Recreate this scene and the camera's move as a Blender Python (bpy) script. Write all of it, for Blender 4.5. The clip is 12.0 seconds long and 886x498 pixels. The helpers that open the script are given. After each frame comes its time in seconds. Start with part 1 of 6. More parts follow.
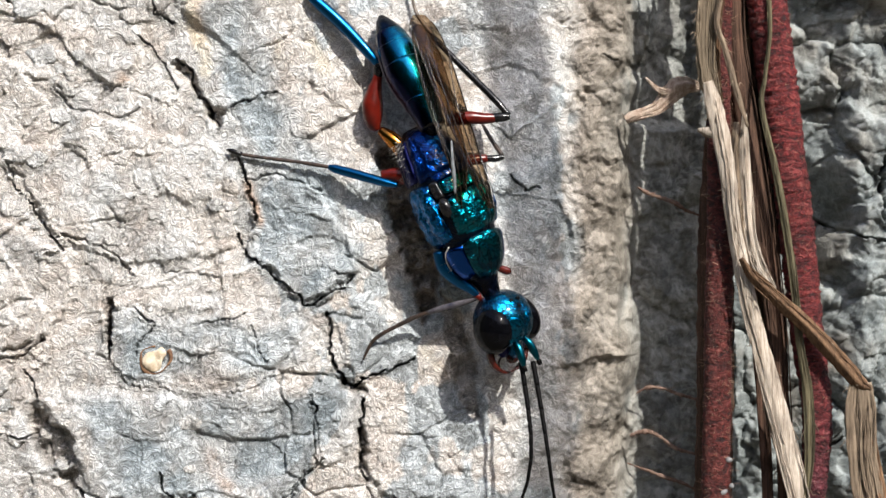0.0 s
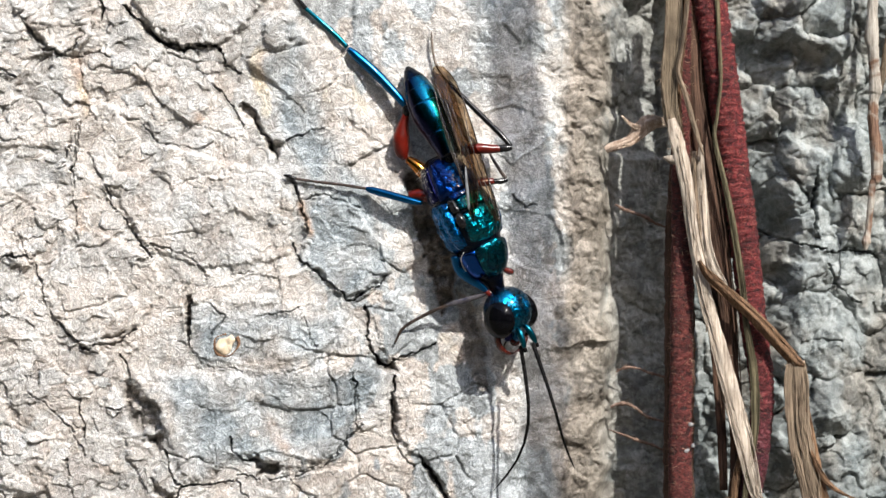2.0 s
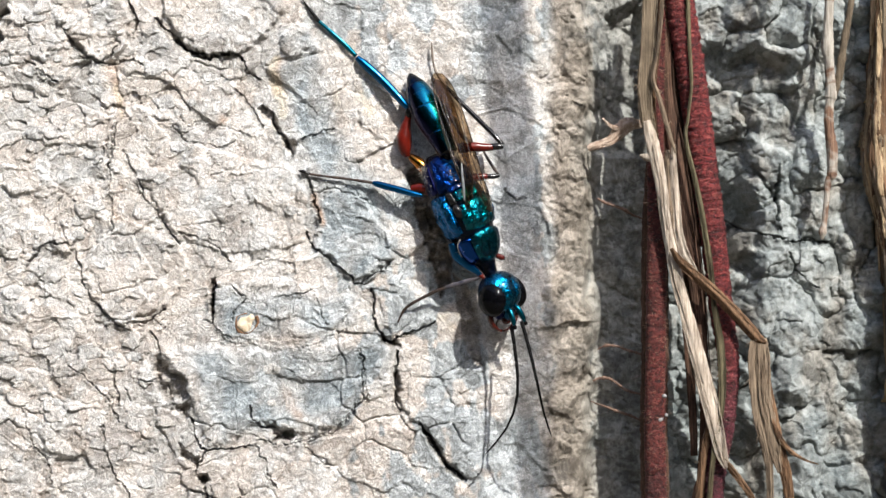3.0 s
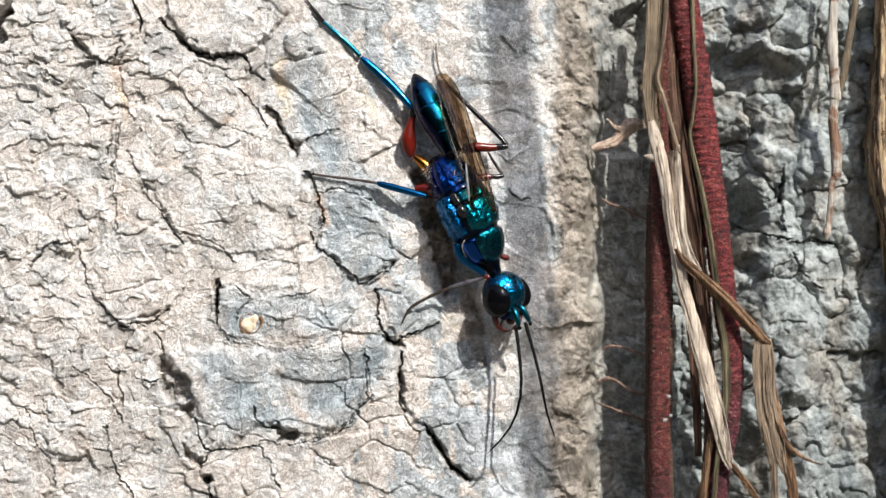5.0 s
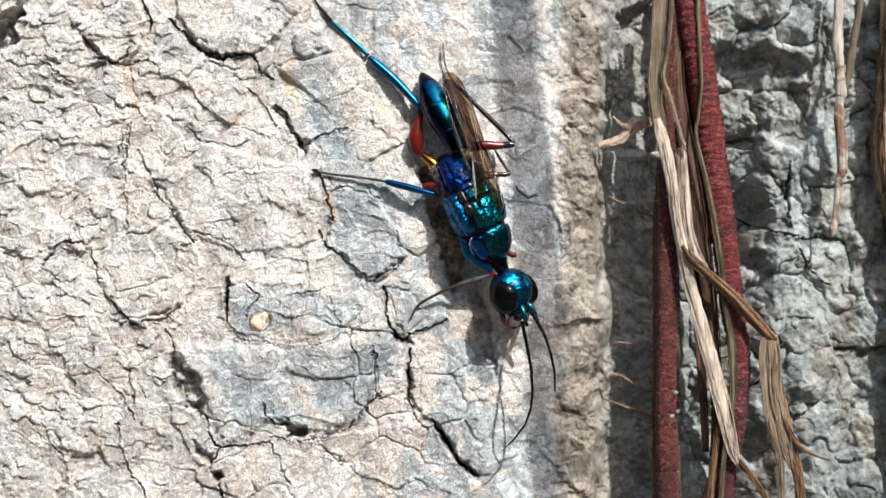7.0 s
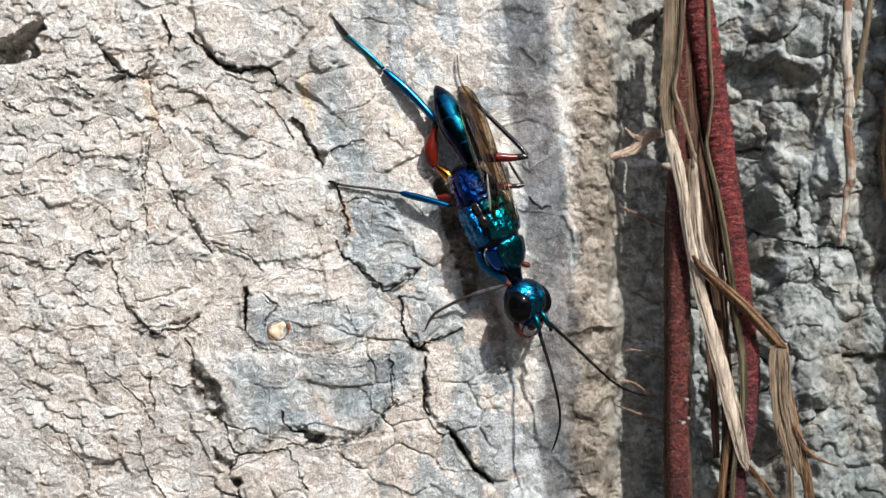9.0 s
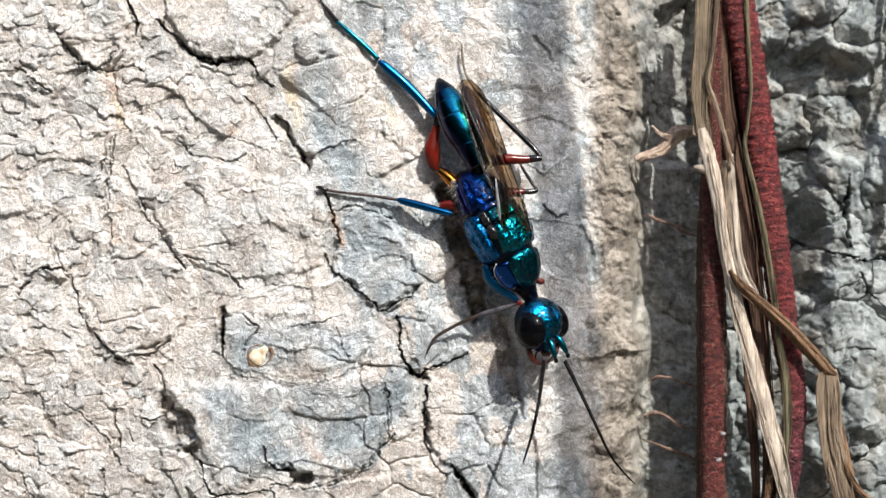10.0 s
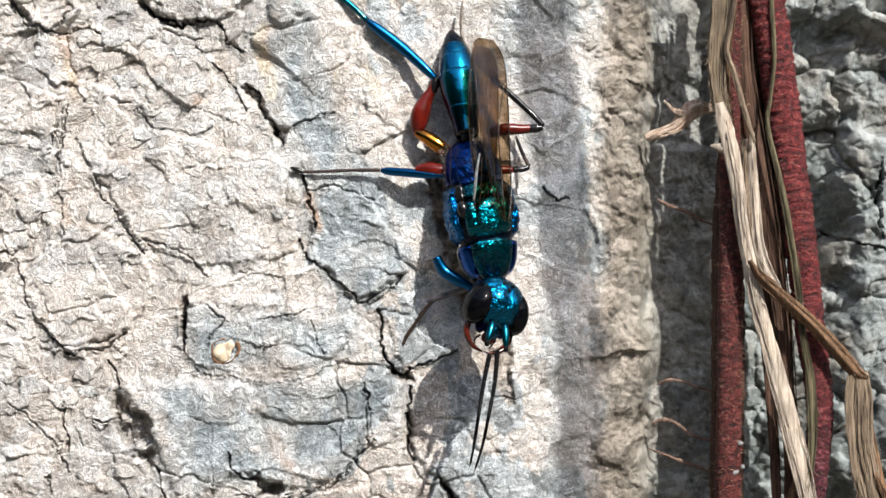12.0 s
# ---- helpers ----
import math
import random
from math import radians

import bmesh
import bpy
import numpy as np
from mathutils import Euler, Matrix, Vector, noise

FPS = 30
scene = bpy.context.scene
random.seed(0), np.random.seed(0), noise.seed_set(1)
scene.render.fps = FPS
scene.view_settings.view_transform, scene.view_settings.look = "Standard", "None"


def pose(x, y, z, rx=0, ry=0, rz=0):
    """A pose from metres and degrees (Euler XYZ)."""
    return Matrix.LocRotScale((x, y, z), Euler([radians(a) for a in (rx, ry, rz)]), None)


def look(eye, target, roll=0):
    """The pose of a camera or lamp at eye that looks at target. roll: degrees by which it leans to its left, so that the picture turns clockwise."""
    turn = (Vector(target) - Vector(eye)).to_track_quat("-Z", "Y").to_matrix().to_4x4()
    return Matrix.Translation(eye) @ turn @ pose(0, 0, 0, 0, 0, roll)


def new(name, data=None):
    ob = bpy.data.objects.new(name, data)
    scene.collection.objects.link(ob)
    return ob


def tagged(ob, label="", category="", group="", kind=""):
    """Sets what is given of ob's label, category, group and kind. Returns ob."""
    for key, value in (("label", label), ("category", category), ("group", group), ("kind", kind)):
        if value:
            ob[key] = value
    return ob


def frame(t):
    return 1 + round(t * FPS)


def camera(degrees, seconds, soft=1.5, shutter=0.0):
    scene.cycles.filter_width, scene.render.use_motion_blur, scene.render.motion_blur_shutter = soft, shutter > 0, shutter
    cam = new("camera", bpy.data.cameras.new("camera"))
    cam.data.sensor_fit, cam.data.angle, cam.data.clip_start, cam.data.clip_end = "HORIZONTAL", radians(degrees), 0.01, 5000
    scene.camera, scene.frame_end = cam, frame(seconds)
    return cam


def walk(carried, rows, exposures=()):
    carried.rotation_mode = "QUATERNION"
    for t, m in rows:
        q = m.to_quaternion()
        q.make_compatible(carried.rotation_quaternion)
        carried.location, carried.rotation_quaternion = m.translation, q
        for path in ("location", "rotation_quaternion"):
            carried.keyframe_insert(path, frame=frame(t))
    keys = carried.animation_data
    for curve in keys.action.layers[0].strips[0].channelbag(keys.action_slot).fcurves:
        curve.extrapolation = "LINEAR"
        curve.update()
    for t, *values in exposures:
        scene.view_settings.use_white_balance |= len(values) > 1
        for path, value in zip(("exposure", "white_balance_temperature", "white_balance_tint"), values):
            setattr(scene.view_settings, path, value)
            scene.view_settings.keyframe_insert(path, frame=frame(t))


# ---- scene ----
MM = 0.001
cam = camera(27.0, 12.0, 1.5)
# seconds, eye x y z in millimetres, yaw, pitch, roll in degrees
ROWS = [
    (0.0, 0.4, -110.75, 2.76, 0.022, -1.34, -0.144),
    (0.5, -0.04, -110.91, 2.52, -0.051, -1.109, -0.073),
    (1.0, 0.08, -111.17, 3.09, 0.165, -1.248, 0.084),
    (1.5, -0.87, -122.45, 1.34, -0.105, -0.347, 0.11),
    (2.0, -1.31, -137.11, 1.26, -0.219, -0.281, 0.094),
    (2.5, -0.65, -152.58, 0.09, -0.018, 0.004, -0),
    (4.5, -2.21, -152.33, -2.53, -0.444, 0.663, -0.131),
    (5.0, -1.43, -152.44, -1.66, -0.155, 0.495, -0.05),
    (5.5, -1.71, -152.75, -2.63, -0.214, 0.702, -0.051),
    (6.0, -1.47, -152.83, -1.67, -0.079, 0.331, -0.047),
    (6.5, -0, -153.53, -2.29, 0.564, 0.633, 0.014),
    (8.5, 0.19, -153.64, -0.43, 0.718, 0.19, 0.242),
    (9.0, -0.73, -156.11, 0.35, 0.797, -0.014, 0.243),
    (9.5, -0.12, -148.85, -0.86, 1.103, 0.183, 0.08),
    (10.0, 0.28, -137.83, 1.07, 1.412, 0.126, 0.359),
    (10.5, 0.03, -126.58, 0.07, 1.252, 0.44, 0.103),
    (11.0, -0.39, -124.38, -1.05, 1.208, 0.912, 0.025),
    (11.5, -0.24, -123.86, -1.52, 1.091, 1.043, -0.071),
    (12.0, 0.57, -123.84, -1.81, 1.318, 1.021, -0.216),
]


def held(x, y, z, yaw, pitch, roll):
    return pose(x * MM, y * MM, z * MM, 0, 0, yaw) @ pose(0, 0, 0, pitch) @ pose(0, 0, 0, 0, roll) @ pose(0, 0, 0, 90)


EXPOSURE = 1.04
walk(cam, [(t, held(*r)) for t, *r in ROWS], exposures=[(0.0, EXPOSURE - 0.09), (0.6, EXPOSURE + 0.01), (1.2, EXPOSURE), (8.4, EXPOSURE), (8.7, EXPOSURE - 0.06), (9.0, EXPOSURE - 0.16), (9.5, EXPOSURE - 0.08), (10.0, EXPOSURE), (12.0, EXPOSURE)])

# ---- light: one sun high over the viewer's shoulder, clear sky ----
SUN_WAY = Vector((0.36, -0.60, 0.70)).normalized()
sun = new("sun", bpy.data.lights.new("sun", "SUN"))
sun.data.energy, sun.data.angle, sun.data.color = 3.5, radians(0.53), (1.0, 0.985, 0.935)
sun.matrix_world = look(SUN_WAY, (0, 0, 0))
world = bpy.data.worlds.new("sky")
scene.world = world
world.use_nodes = True
sky = world.node_tree.nodes.new("ShaderNodeTexSky")
sky.sky_type, sky.sun_disc = "NISHITA", False
sky.dust_density, sky.ozone_density = 2.4, 2.3
sky.sun_elevation = math.asin(SUN_WAY.z)
sky.sun_rotation = math.atan2(SUN_WAY.x, SUN_WAY.y)
back = world.node_tree.nodes["Background"]
world.node_tree.links.new(sky.outputs[0], back.inputs[0])
back.inputs[1].default_value = 0.15


# ---- materials ----
def shader(name, rough=0.6, metal=0.0, spec=0.5):
    m = bpy.data.materials.new(name)
    m.use_nodes = True
    b = m.node_tree.nodes["Principled BSDF"]
    b.inputs["Roughness"].default_value, b.inputs["Metallic"].default_value = rough, metal
    b.inputs["Specular IOR Level"].default_value = spec
    return m, m.node_tree, b


def node(tree, kind, **sets):
    n = tree.nodes.new(kind)
    for k, v in sets.items():
        if k == "operation":
            n.operation = v
        elif k == "blend":
            n.data_type, n.blend_type = "RGBA", v
        elif k == "feature":
            n.feature = v
        elif k == "name":
            n.attribute_name = v
        else:
            n.inputs[k.replace("_", " ")].default_value = v
    return n


def spot(tree, scale, detail=4.0, rough=0.55, distort=0.0, stretch=(1, 1, 1)):
    """A noise in object space; scale counts per millimetre."""
    co = node(tree, "ShaderNodeTexCoord")
    mp = node(tree, "ShaderNodeMapping", Scale=[s / MM for s in stretch])
    tree.links.new(co.outputs["Object"], mp.inputs[0])
    n = node(tree, "ShaderNodeTexNoise", Scale=scale, Detail=detail, Roughness=rough, Distortion=distort)
    tree.links.new(mp.outputs[0], n.inputs["Vector"])
    return n.outputs["Fac"], mp


def ramp(tree, source, *stops):
    r = node(tree, "ShaderNodeValToRGB")
    e = r.color_ramp.elements
    while len(e) < len(stops):
        e.new(0.5)
    for k, (p, c) in zip(e, stops):
        k.position = p
        k.color = (*c, 1) if isinstance(c, tuple) else (c, c, c, 1)
    tree.links.new(source, r.inputs[0])
    return r.outputs[0]


def mix(tree, fac, a, b, kind="MIX"):
    n = node(tree, "ShaderNodeMix", blend=kind)
    for socket, v in ((n.inputs[0], fac), (n.inputs[6], a), (n.inputs[7], b)):
        if isinstance(v, bpy.types.NodeSocket):
            tree.links.new(v, socket)
        else:
            socket.default_value = (*v, 1) if isinstance(v, tuple) else v
    return n.outputs[2]


def relief(tree, b, source, depth, under=None):
    n = node(tree, "ShaderNodeBump", Strength=1.0, Distance=depth * MM)
    tree.links.new(source, n.inputs["Height"])
    if under:
        tree.links.new(under, n.inputs["Normal"])
    tree.links.new(n.outputs[0], b.inputs["Normal"])
    return n.outputs[0]


def bark_material():
    m, t, b = shader("weathered_bark", 0.9, 0, 0.2)
    big, _ = spot(t, 0.20, 4, 0.6, 0.6)
    mid, _ = spot(t, 1.3, 6, 0.68, 1.2)
    fine, _ = spot(t, 4.0, 5, 0.62, 1.2)
    curl, _ = spot(t, 1.3, 1.2, 0.5, 1.6)
    tone = node(t, "ShaderNodeAttribute", name="tone").outputs["Fac"]
    shade = node(t, "ShaderNodeMath", operation="ADD")
    half = node(t, "ShaderNodeMath", operation="MULTIPLY_ADD")
    t.links.new(tone, half.inputs[0])
    half.inputs[1].default_value, half.inputs[2].default_value = 0.55, -0.275
    t.links.new(mid, shade.inputs[0])
    t.links.new(half.outputs[0], shade.inputs[1])
    level = shade.outputs[0]
    grey = ramp(t, level, (0.20, (0.43, 0.42, 0.405)), (0.46, (0.59, 0.575, 0.555)), (0.66, (0.715, 0.70, 0.68)))
    warm = ramp(t, level, (0.20, (0.465, 0.405, 0.36)), (0.47, (0.645, 0.59, 0.54)), (0.66, (0.725, 0.685, 0.65)))
    base = mix(t, ramp(t, big, (0.30, 0.0), (0.48, 1.0)), grey, warm)
    lichen = node(t, "ShaderNodeAttribute", name="lichen").outputs["Fac"]
    slate = ramp(t, level, (0.25, (0.225, 0.255, 0.27)), (0.5, (0.395, 0.435, 0.455)), (0.72, (0.56, 0.60, 0.625)))
    base = mix(t, lichen, base, slate)
    # brown bark, which also puts shade into the groove and hollows
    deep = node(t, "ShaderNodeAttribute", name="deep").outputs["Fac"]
    earthy_shade = ramp(t, level, (0.25, (0.125, 0.099, 0.079)), (0.5, (0.315, 0.258, 0.21)), (0.75, (0.53, 0.44, 0.37)))
    base = mix(t, deep, base, earthy_shade)
    rust = node(t, "ShaderNodeAttribute", name="rust").outputs["Fac"]
    base = mix(t, rust, base, (0.52, 0.30, 0.17))
    bare = node(t, "ShaderNodeAttribute", name="bare").outputs["Fac"]
    base = mix(t, bare, base, (0.76, 0.66, 0.50))
    # squiggling grain: contour bands of a noise
    turn = node(t, "ShaderNodeMath", operation="MULTIPLY")
    t.links.new(curl, turn.inputs[0])
    turn.inputs[1].default_value = 50.0
    wave = node(t, "ShaderNodeMath", operation="SINE")
    t.links.new(turn.outputs[0], wave.inputs[0])
    lines = ramp(t, wave.outputs[0], (0.03, 0.64), (0.22, 0.94), (0.6, 1.0), (1.0, 1.06))
    # bark dims and greens to the right: shade put into the colour
    worn = node(t, "ShaderNodeAttribute", name="worn").outputs["Fac"]
    base = mix(t, worn, base, mix(t, 1.0, base, (0.575, 0.595, 0.575), "MULTIPLY"))
    keep = ramp(t, worn, (0.0, 0.85), (1.0, 0.2))
    base = mix(t, keep, base, lines, "MULTIPLY")
    grain = ramp(t, fine, (0.34, 0.84), (0.48, 1.0), (0.66, 1.06))
    base = mix(t, keep, base, grain, "MULTIPLY")
    t.links.new(base, b.inputs["Base Color"])
    ribs = node(t, "ShaderNodeMath", operation="MULTIPLY")
    t.links.new(wave.outputs[0], ribs.inputs[0])
    t.links.new(keep, ribs.inputs[1])
    n = relief(t, b, ribs.outputs[0], 0.026)
    n = relief(t, b, fine, 0.035, n)
    relief(t, b, mid, 0.11, n)
    return m


def strand_material(name, dark, light, grain=(6, 6, 0.25), rough=0.75, depth=0.12):
    """Dry fibre: streaks that run along z."""
    m, t, b = shader(name, max(rough, 0.8), 0, 0.22)
    a, _ = spot(t, 1.0, 6, 0.72, 0.5, grain)
    c, _ = spot(t, 0.35, 3, 0.6, 0.5)
    base = ramp(t, a, (0.32, dark), (0.66, light))
    base = mix(t, 1.0, base, ramp(t, c, (0.3, 0.6), (0.7, 1.15)), "MULTIPLY")
    own = node(t, "ShaderNodeObjectInfo").outputs["Random"]
    base = mix(t, 1.0, base, ramp(t, own, (0.0, 0.62), (1.0, 1.12)), "MULTIPLY")
    t.links.new(base, b.inputs["Base Color"])
    relief(t, b, a, depth)
    return m


def root_material(name, dark, mid, pale, low, tint):
    """Root skin: ragged cross wrinkles, pale on their crests; tint is its colour below the height low."""
    m, t, b = shader(name, 0.62, 0, 0.35)
    a, mp = spot(t, 1.0, 5, 0.7, 1.4, (1.5, 1.5, 2.8))
    c, _ = spot(t, 3.0, 4, 0.65, 0.5)
    big, _ = spot(t, 0.25, 3, 0.5, 0.3)
    base = ramp(t, a, (0.36, dark), (0.54, mid), (0.66, tuple((x + y) / 2 for x, y in zip(mid, pale))), (0.76, pale))
    part = node(t, "ShaderNodeSeparateXYZ")
    t.links.new(mp.outputs[0], part.inputs[0])
    fall = node(t, "ShaderNodeMapRange", From_Min=(low + 5) * 2.8, From_Max=(low - 3) * 2.8)
    t.links.new(part.outputs["Z"], fall.inputs["Value"])
    base = mix(t, fall.outputs[0], base, mix(t, 1.0, base, tint, "MULTIPLY"))
    base = mix(t, 1.0, base, ramp(t, c, (0.3, 0.45), (0.55, 1.0), (0.75, 1.5)), "MULTIPLY")
    base = mix(t, 1.0, base, ramp(t, big, (0.3, 0.65), (0.7, 1.2)), "MULTIPLY")
    t.links.new(base, b.inputs["Base Color"])
    n = relief(t, b, a, 0.30)
    relief(t, b, c, 0.08, n)
    return m


def twig_material():
    """Pale dry twig with brown patches and a stripped grain."""
    m, t, b = shader("patchy_twig", 0.75, 0, 0.3)
    a, _ = spot(t, 1.0, 5, 0.65, 0.4, (4, 4, 0.5))
    c, _ = spot(t, 0.42, 3, 0.6, 0.5, (0.6, 0.6, 1.0))
    pale = ramp(t, a, (0.32, (0.20, 0.17, 0.14)), (0.66, (0.46, 0.42, 0.36)))
    brown = ramp(t, a, (0.32, (0.07, 0.033, 0.023)), (0.66, (0.25, 0.15, 0.095)))
    t.links.new(mix(t, ramp(t, c, (0.47, 0.0), (0.54, 1.0)), pale, brown), b.inputs["Base Color"])
    relief(t, b, a, 0.12)
    return m


def shell_material(name, flank, back, low=-0.5, high=1.2, rough=0.22, pits=0.0, pit_scale=6.0, spread=0.5):
    """Metallic chitin: one hue on the flanks, another on the back, with punctures darkened in the colour. The flanks
    are painted darker than the back. low, high: heights over the body's axis.
    """
    m, t, b = shader(name, rough, 1.0, 0.6)
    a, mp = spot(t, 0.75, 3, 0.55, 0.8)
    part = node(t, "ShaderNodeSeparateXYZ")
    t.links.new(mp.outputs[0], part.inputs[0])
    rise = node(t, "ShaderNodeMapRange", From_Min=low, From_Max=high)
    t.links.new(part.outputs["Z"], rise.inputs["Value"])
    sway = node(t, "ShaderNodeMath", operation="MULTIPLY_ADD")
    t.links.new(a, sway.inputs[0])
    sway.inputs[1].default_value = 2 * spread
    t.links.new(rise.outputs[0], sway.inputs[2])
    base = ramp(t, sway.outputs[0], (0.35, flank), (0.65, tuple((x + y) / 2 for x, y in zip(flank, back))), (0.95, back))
    b.inputs["Coat Weight"].default_value = 0.2
    b.inputs["Coat Roughness"].default_value = 0.12
    if pits:
        v = node(t, "ShaderNodeTexVoronoi", Scale=pit_scale)
        t.links.new(mp.outputs[0], v.inputs["Vector"])
        hole = ramp(t, v.outputs["Distance"], (0.15, 0.0), (0.5, 1.0))
        base = mix(t, 1.0, base, ramp(t, v.outputs["Distance"], (0.10, 0.12), (0.34, 1.0)), "MULTIPLY")
        n = relief(t, b, hole, pits)
        relief(t, b, a, 0.45, n)
    else:
        relief(t, b, a, 0.05)
    t.links.new(base, b.inputs["Base Color"])
    return m


def plain_material(name, one, two, rough=0.4, scale=2.0, spec=0.5, depth=0.02):
    m, t, b = shader(name, rough, 0, spec)
    a, _ = spot(t, scale, 4, 0.6)
    t.links.new(ramp(t, a, (0.35, one), (0.65, two)), b.inputs["Base Color"])
    if depth:
        relief(t, b, a, depth)
    return m


def wing_material():
    """A clear smoky film: it tints what is behind it and has a thin gloss."""
    m, t, b = shader("smoky_wing_membrane", 0.2, 0, 0.6)
    out = t.nodes["Material Output"]
    clear, shine, join = node(t, "ShaderNodeBsdfTransparent"), node(t, "ShaderNodeBsdfGlossy", Roughness=0.14), node(t, "ShaderNodeMixShader", Fac=0.03)
    a, _ = spot(t, 0.7, 3, 0.5)
    t.links.new(ramp(t, a, (0.3, (0.50, 0.40, 0.30)), (0.7, (0.77, 0.68, 0.56))), clear.inputs["Color"])
    t.links.new(clear.outputs[0], join.inputs[1])
    t.links.new(shine.outputs[0], join.inputs[2])
    t.links.new(join.outputs[0], out.inputs["Surface"])
    relief_node = node(t, "ShaderNodeBump", Strength=1.0, Distance=0.05 * MM)
    t.links.new(a, relief_node.inputs["Height"])
    t.links.new(relief_node.outputs[0], shine.inputs["Normal"])
    return m


BARK = bark_material()
FIBRE_TAN = strand_material("bleached_fibre", (0.27, 0.20, 0.145), (0.67, 0.575, 0.475), (5, 5, 0.2))
TWIG = twig_material()
FIBRE_BROWN = strand_material("brown_fibre", (0.065, 0.034, 0.019), (0.26, 0.15, 0.082), (5, 5, 0.2))
FIBRE_GREY = strand_material("weathered_fibre", (0.10, 0.073, 0.048), (0.31, 0.24, 0.165), (7, 7, 0.18), 0.9)
FIBRE_PALE = strand_material("pale_fibre", (0.12, 0.082, 0.055), (0.35, 0.265, 0.185), (5, 5, 0.2))
ROOT_RED = root_material("red_root", (0.028, 0.003, 0.004), (0.17, 0.016, 0.016), (0.46, 0.15, 0.12), 13, (0.55, 0.8, 1.25))
# darker copy of the red skin: the strands' shade is in its colour
ROOT_SHADED = root_material("shaded_red_root", (0.016, 0.003, 0.003), (0.115, 0.017, 0.013), (0.26, 0.10, 0.08), 4, (0.8, 0.8, 1.0))
STEM_GREEN = strand_material("greenish_stem", (0.06, 0.045, 0.025), (0.21, 0.18, 0.105))
ROOT_SHAG = strand_material("shaggy_root", (0.26, 0.16, 0.085), (0.72, 0.54, 0.34), (4, 4, 0.7), 0.85, 0.25)
FIBRE_DARK = strand_material("dark_fibre", (0.035, 0.019, 0.013), (0.19, 0.105, 0.07), (6, 6, 0.25), 0.85)
ROOT_HAIR = plain_material("root_hair", (0.12, 0.05, 0.035), (0.34, 0.22, 0.15), 0.7, 1.0, 0.3, 0)
ROOTLET = strand_material("rootlet_skin", (0.09, 0.052, 0.038), (0.30, 0.20, 0.155), (3, 3, 3), 0.7, 0.1)
BUD_SCALE = plain_material("bud_scale", (0.42, 0.31, 0.20), (0.68, 0.59, 0.45), 0.6, 1.6, 0.3, 0.1)
LINT = plain_material("grey_lint", (0.10, 0.095, 0.095), (0.26, 0.25, 0.25), 0.9, 3.0, 0.2, 0.1)
BROKEN = strand_material("broken_wood", (0.26, 0.16, 0.11), (0.62, 0.50, 0.40), (3, 3, 0.8))
BARK_RIM = plain_material("torn_rim", (0.10, 0.05, 0.03), (0.28, 0.16, 0.09), 0.8, 2.0, 0.2, 0.1)
# teal kept to the back: its sheen and the flanks' shade are painted
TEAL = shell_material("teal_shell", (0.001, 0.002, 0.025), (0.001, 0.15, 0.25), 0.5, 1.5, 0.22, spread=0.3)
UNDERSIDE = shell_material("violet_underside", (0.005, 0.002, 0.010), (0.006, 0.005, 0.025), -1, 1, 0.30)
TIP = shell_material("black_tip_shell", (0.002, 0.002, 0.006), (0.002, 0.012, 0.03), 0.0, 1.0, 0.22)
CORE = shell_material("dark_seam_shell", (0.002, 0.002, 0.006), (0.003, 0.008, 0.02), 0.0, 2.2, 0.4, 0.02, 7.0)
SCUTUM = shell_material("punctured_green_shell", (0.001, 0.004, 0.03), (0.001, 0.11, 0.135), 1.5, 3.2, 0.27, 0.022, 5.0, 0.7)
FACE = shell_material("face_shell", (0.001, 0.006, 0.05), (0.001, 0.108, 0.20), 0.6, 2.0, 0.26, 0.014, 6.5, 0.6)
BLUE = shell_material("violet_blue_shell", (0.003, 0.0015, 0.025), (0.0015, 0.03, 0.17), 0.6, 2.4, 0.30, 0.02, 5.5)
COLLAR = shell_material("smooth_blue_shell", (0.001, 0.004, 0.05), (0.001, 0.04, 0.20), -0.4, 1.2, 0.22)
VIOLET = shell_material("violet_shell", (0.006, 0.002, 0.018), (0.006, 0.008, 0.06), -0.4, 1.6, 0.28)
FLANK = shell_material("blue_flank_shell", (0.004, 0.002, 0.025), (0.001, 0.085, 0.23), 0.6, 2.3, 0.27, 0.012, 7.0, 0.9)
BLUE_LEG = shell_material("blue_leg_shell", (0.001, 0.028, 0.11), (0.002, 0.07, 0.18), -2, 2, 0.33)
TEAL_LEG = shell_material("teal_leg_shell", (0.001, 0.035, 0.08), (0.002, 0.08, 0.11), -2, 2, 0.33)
GOLD = shell_material("golden_shell", (0.12, 0.008, 0.004), (0.65, 0.26, 0.03), 0.1, 2.0, 0.16)
SEAM = plain_material("pale_seam", (0.16, 0.13, 0.13), (0.36, 0.31, 0.30), 0.5, 3.0, 0.4, 0)
BLACK = plain_material("black_shell", (0.003, 0.003, 0.004), (0.010, 0.009, 0.009), 0.2, 2.0, 0.3)
EYE = plain_material("black_eye", (0.0015, 0.0015, 0.002), (0.003, 0.003, 0.004), 0.10, 3, 0.11, 0)
RED_LEG = plain_material("red_leg_shell", (0.06, 0.004, 0.002), (0.115, 0.008, 0.004), 0.28, 1.5, 0.3, 0.01)
BROWN_LEG = plain_material("brown_leg_shell", (0.010, 0.007, 0.005), (0.055, 0.032, 0.022), 0.4)
PALE_FOOT = plain_material("pale_foot_shell", (0.05, 0.035, 0.025), (0.24, 0.19, 0.15), 0.35, 1.5)
MOUTH = plain_material("dark_red_shell", (0.012, 0.003, 0.002), (0.09, 0.010, 0.005), 0.25)
FUR = plain_material("pale_fur", (0.45, 0.42, 0.38), (0.7, 0.68, 0.64), 0.5, 2, 0.4, 0)
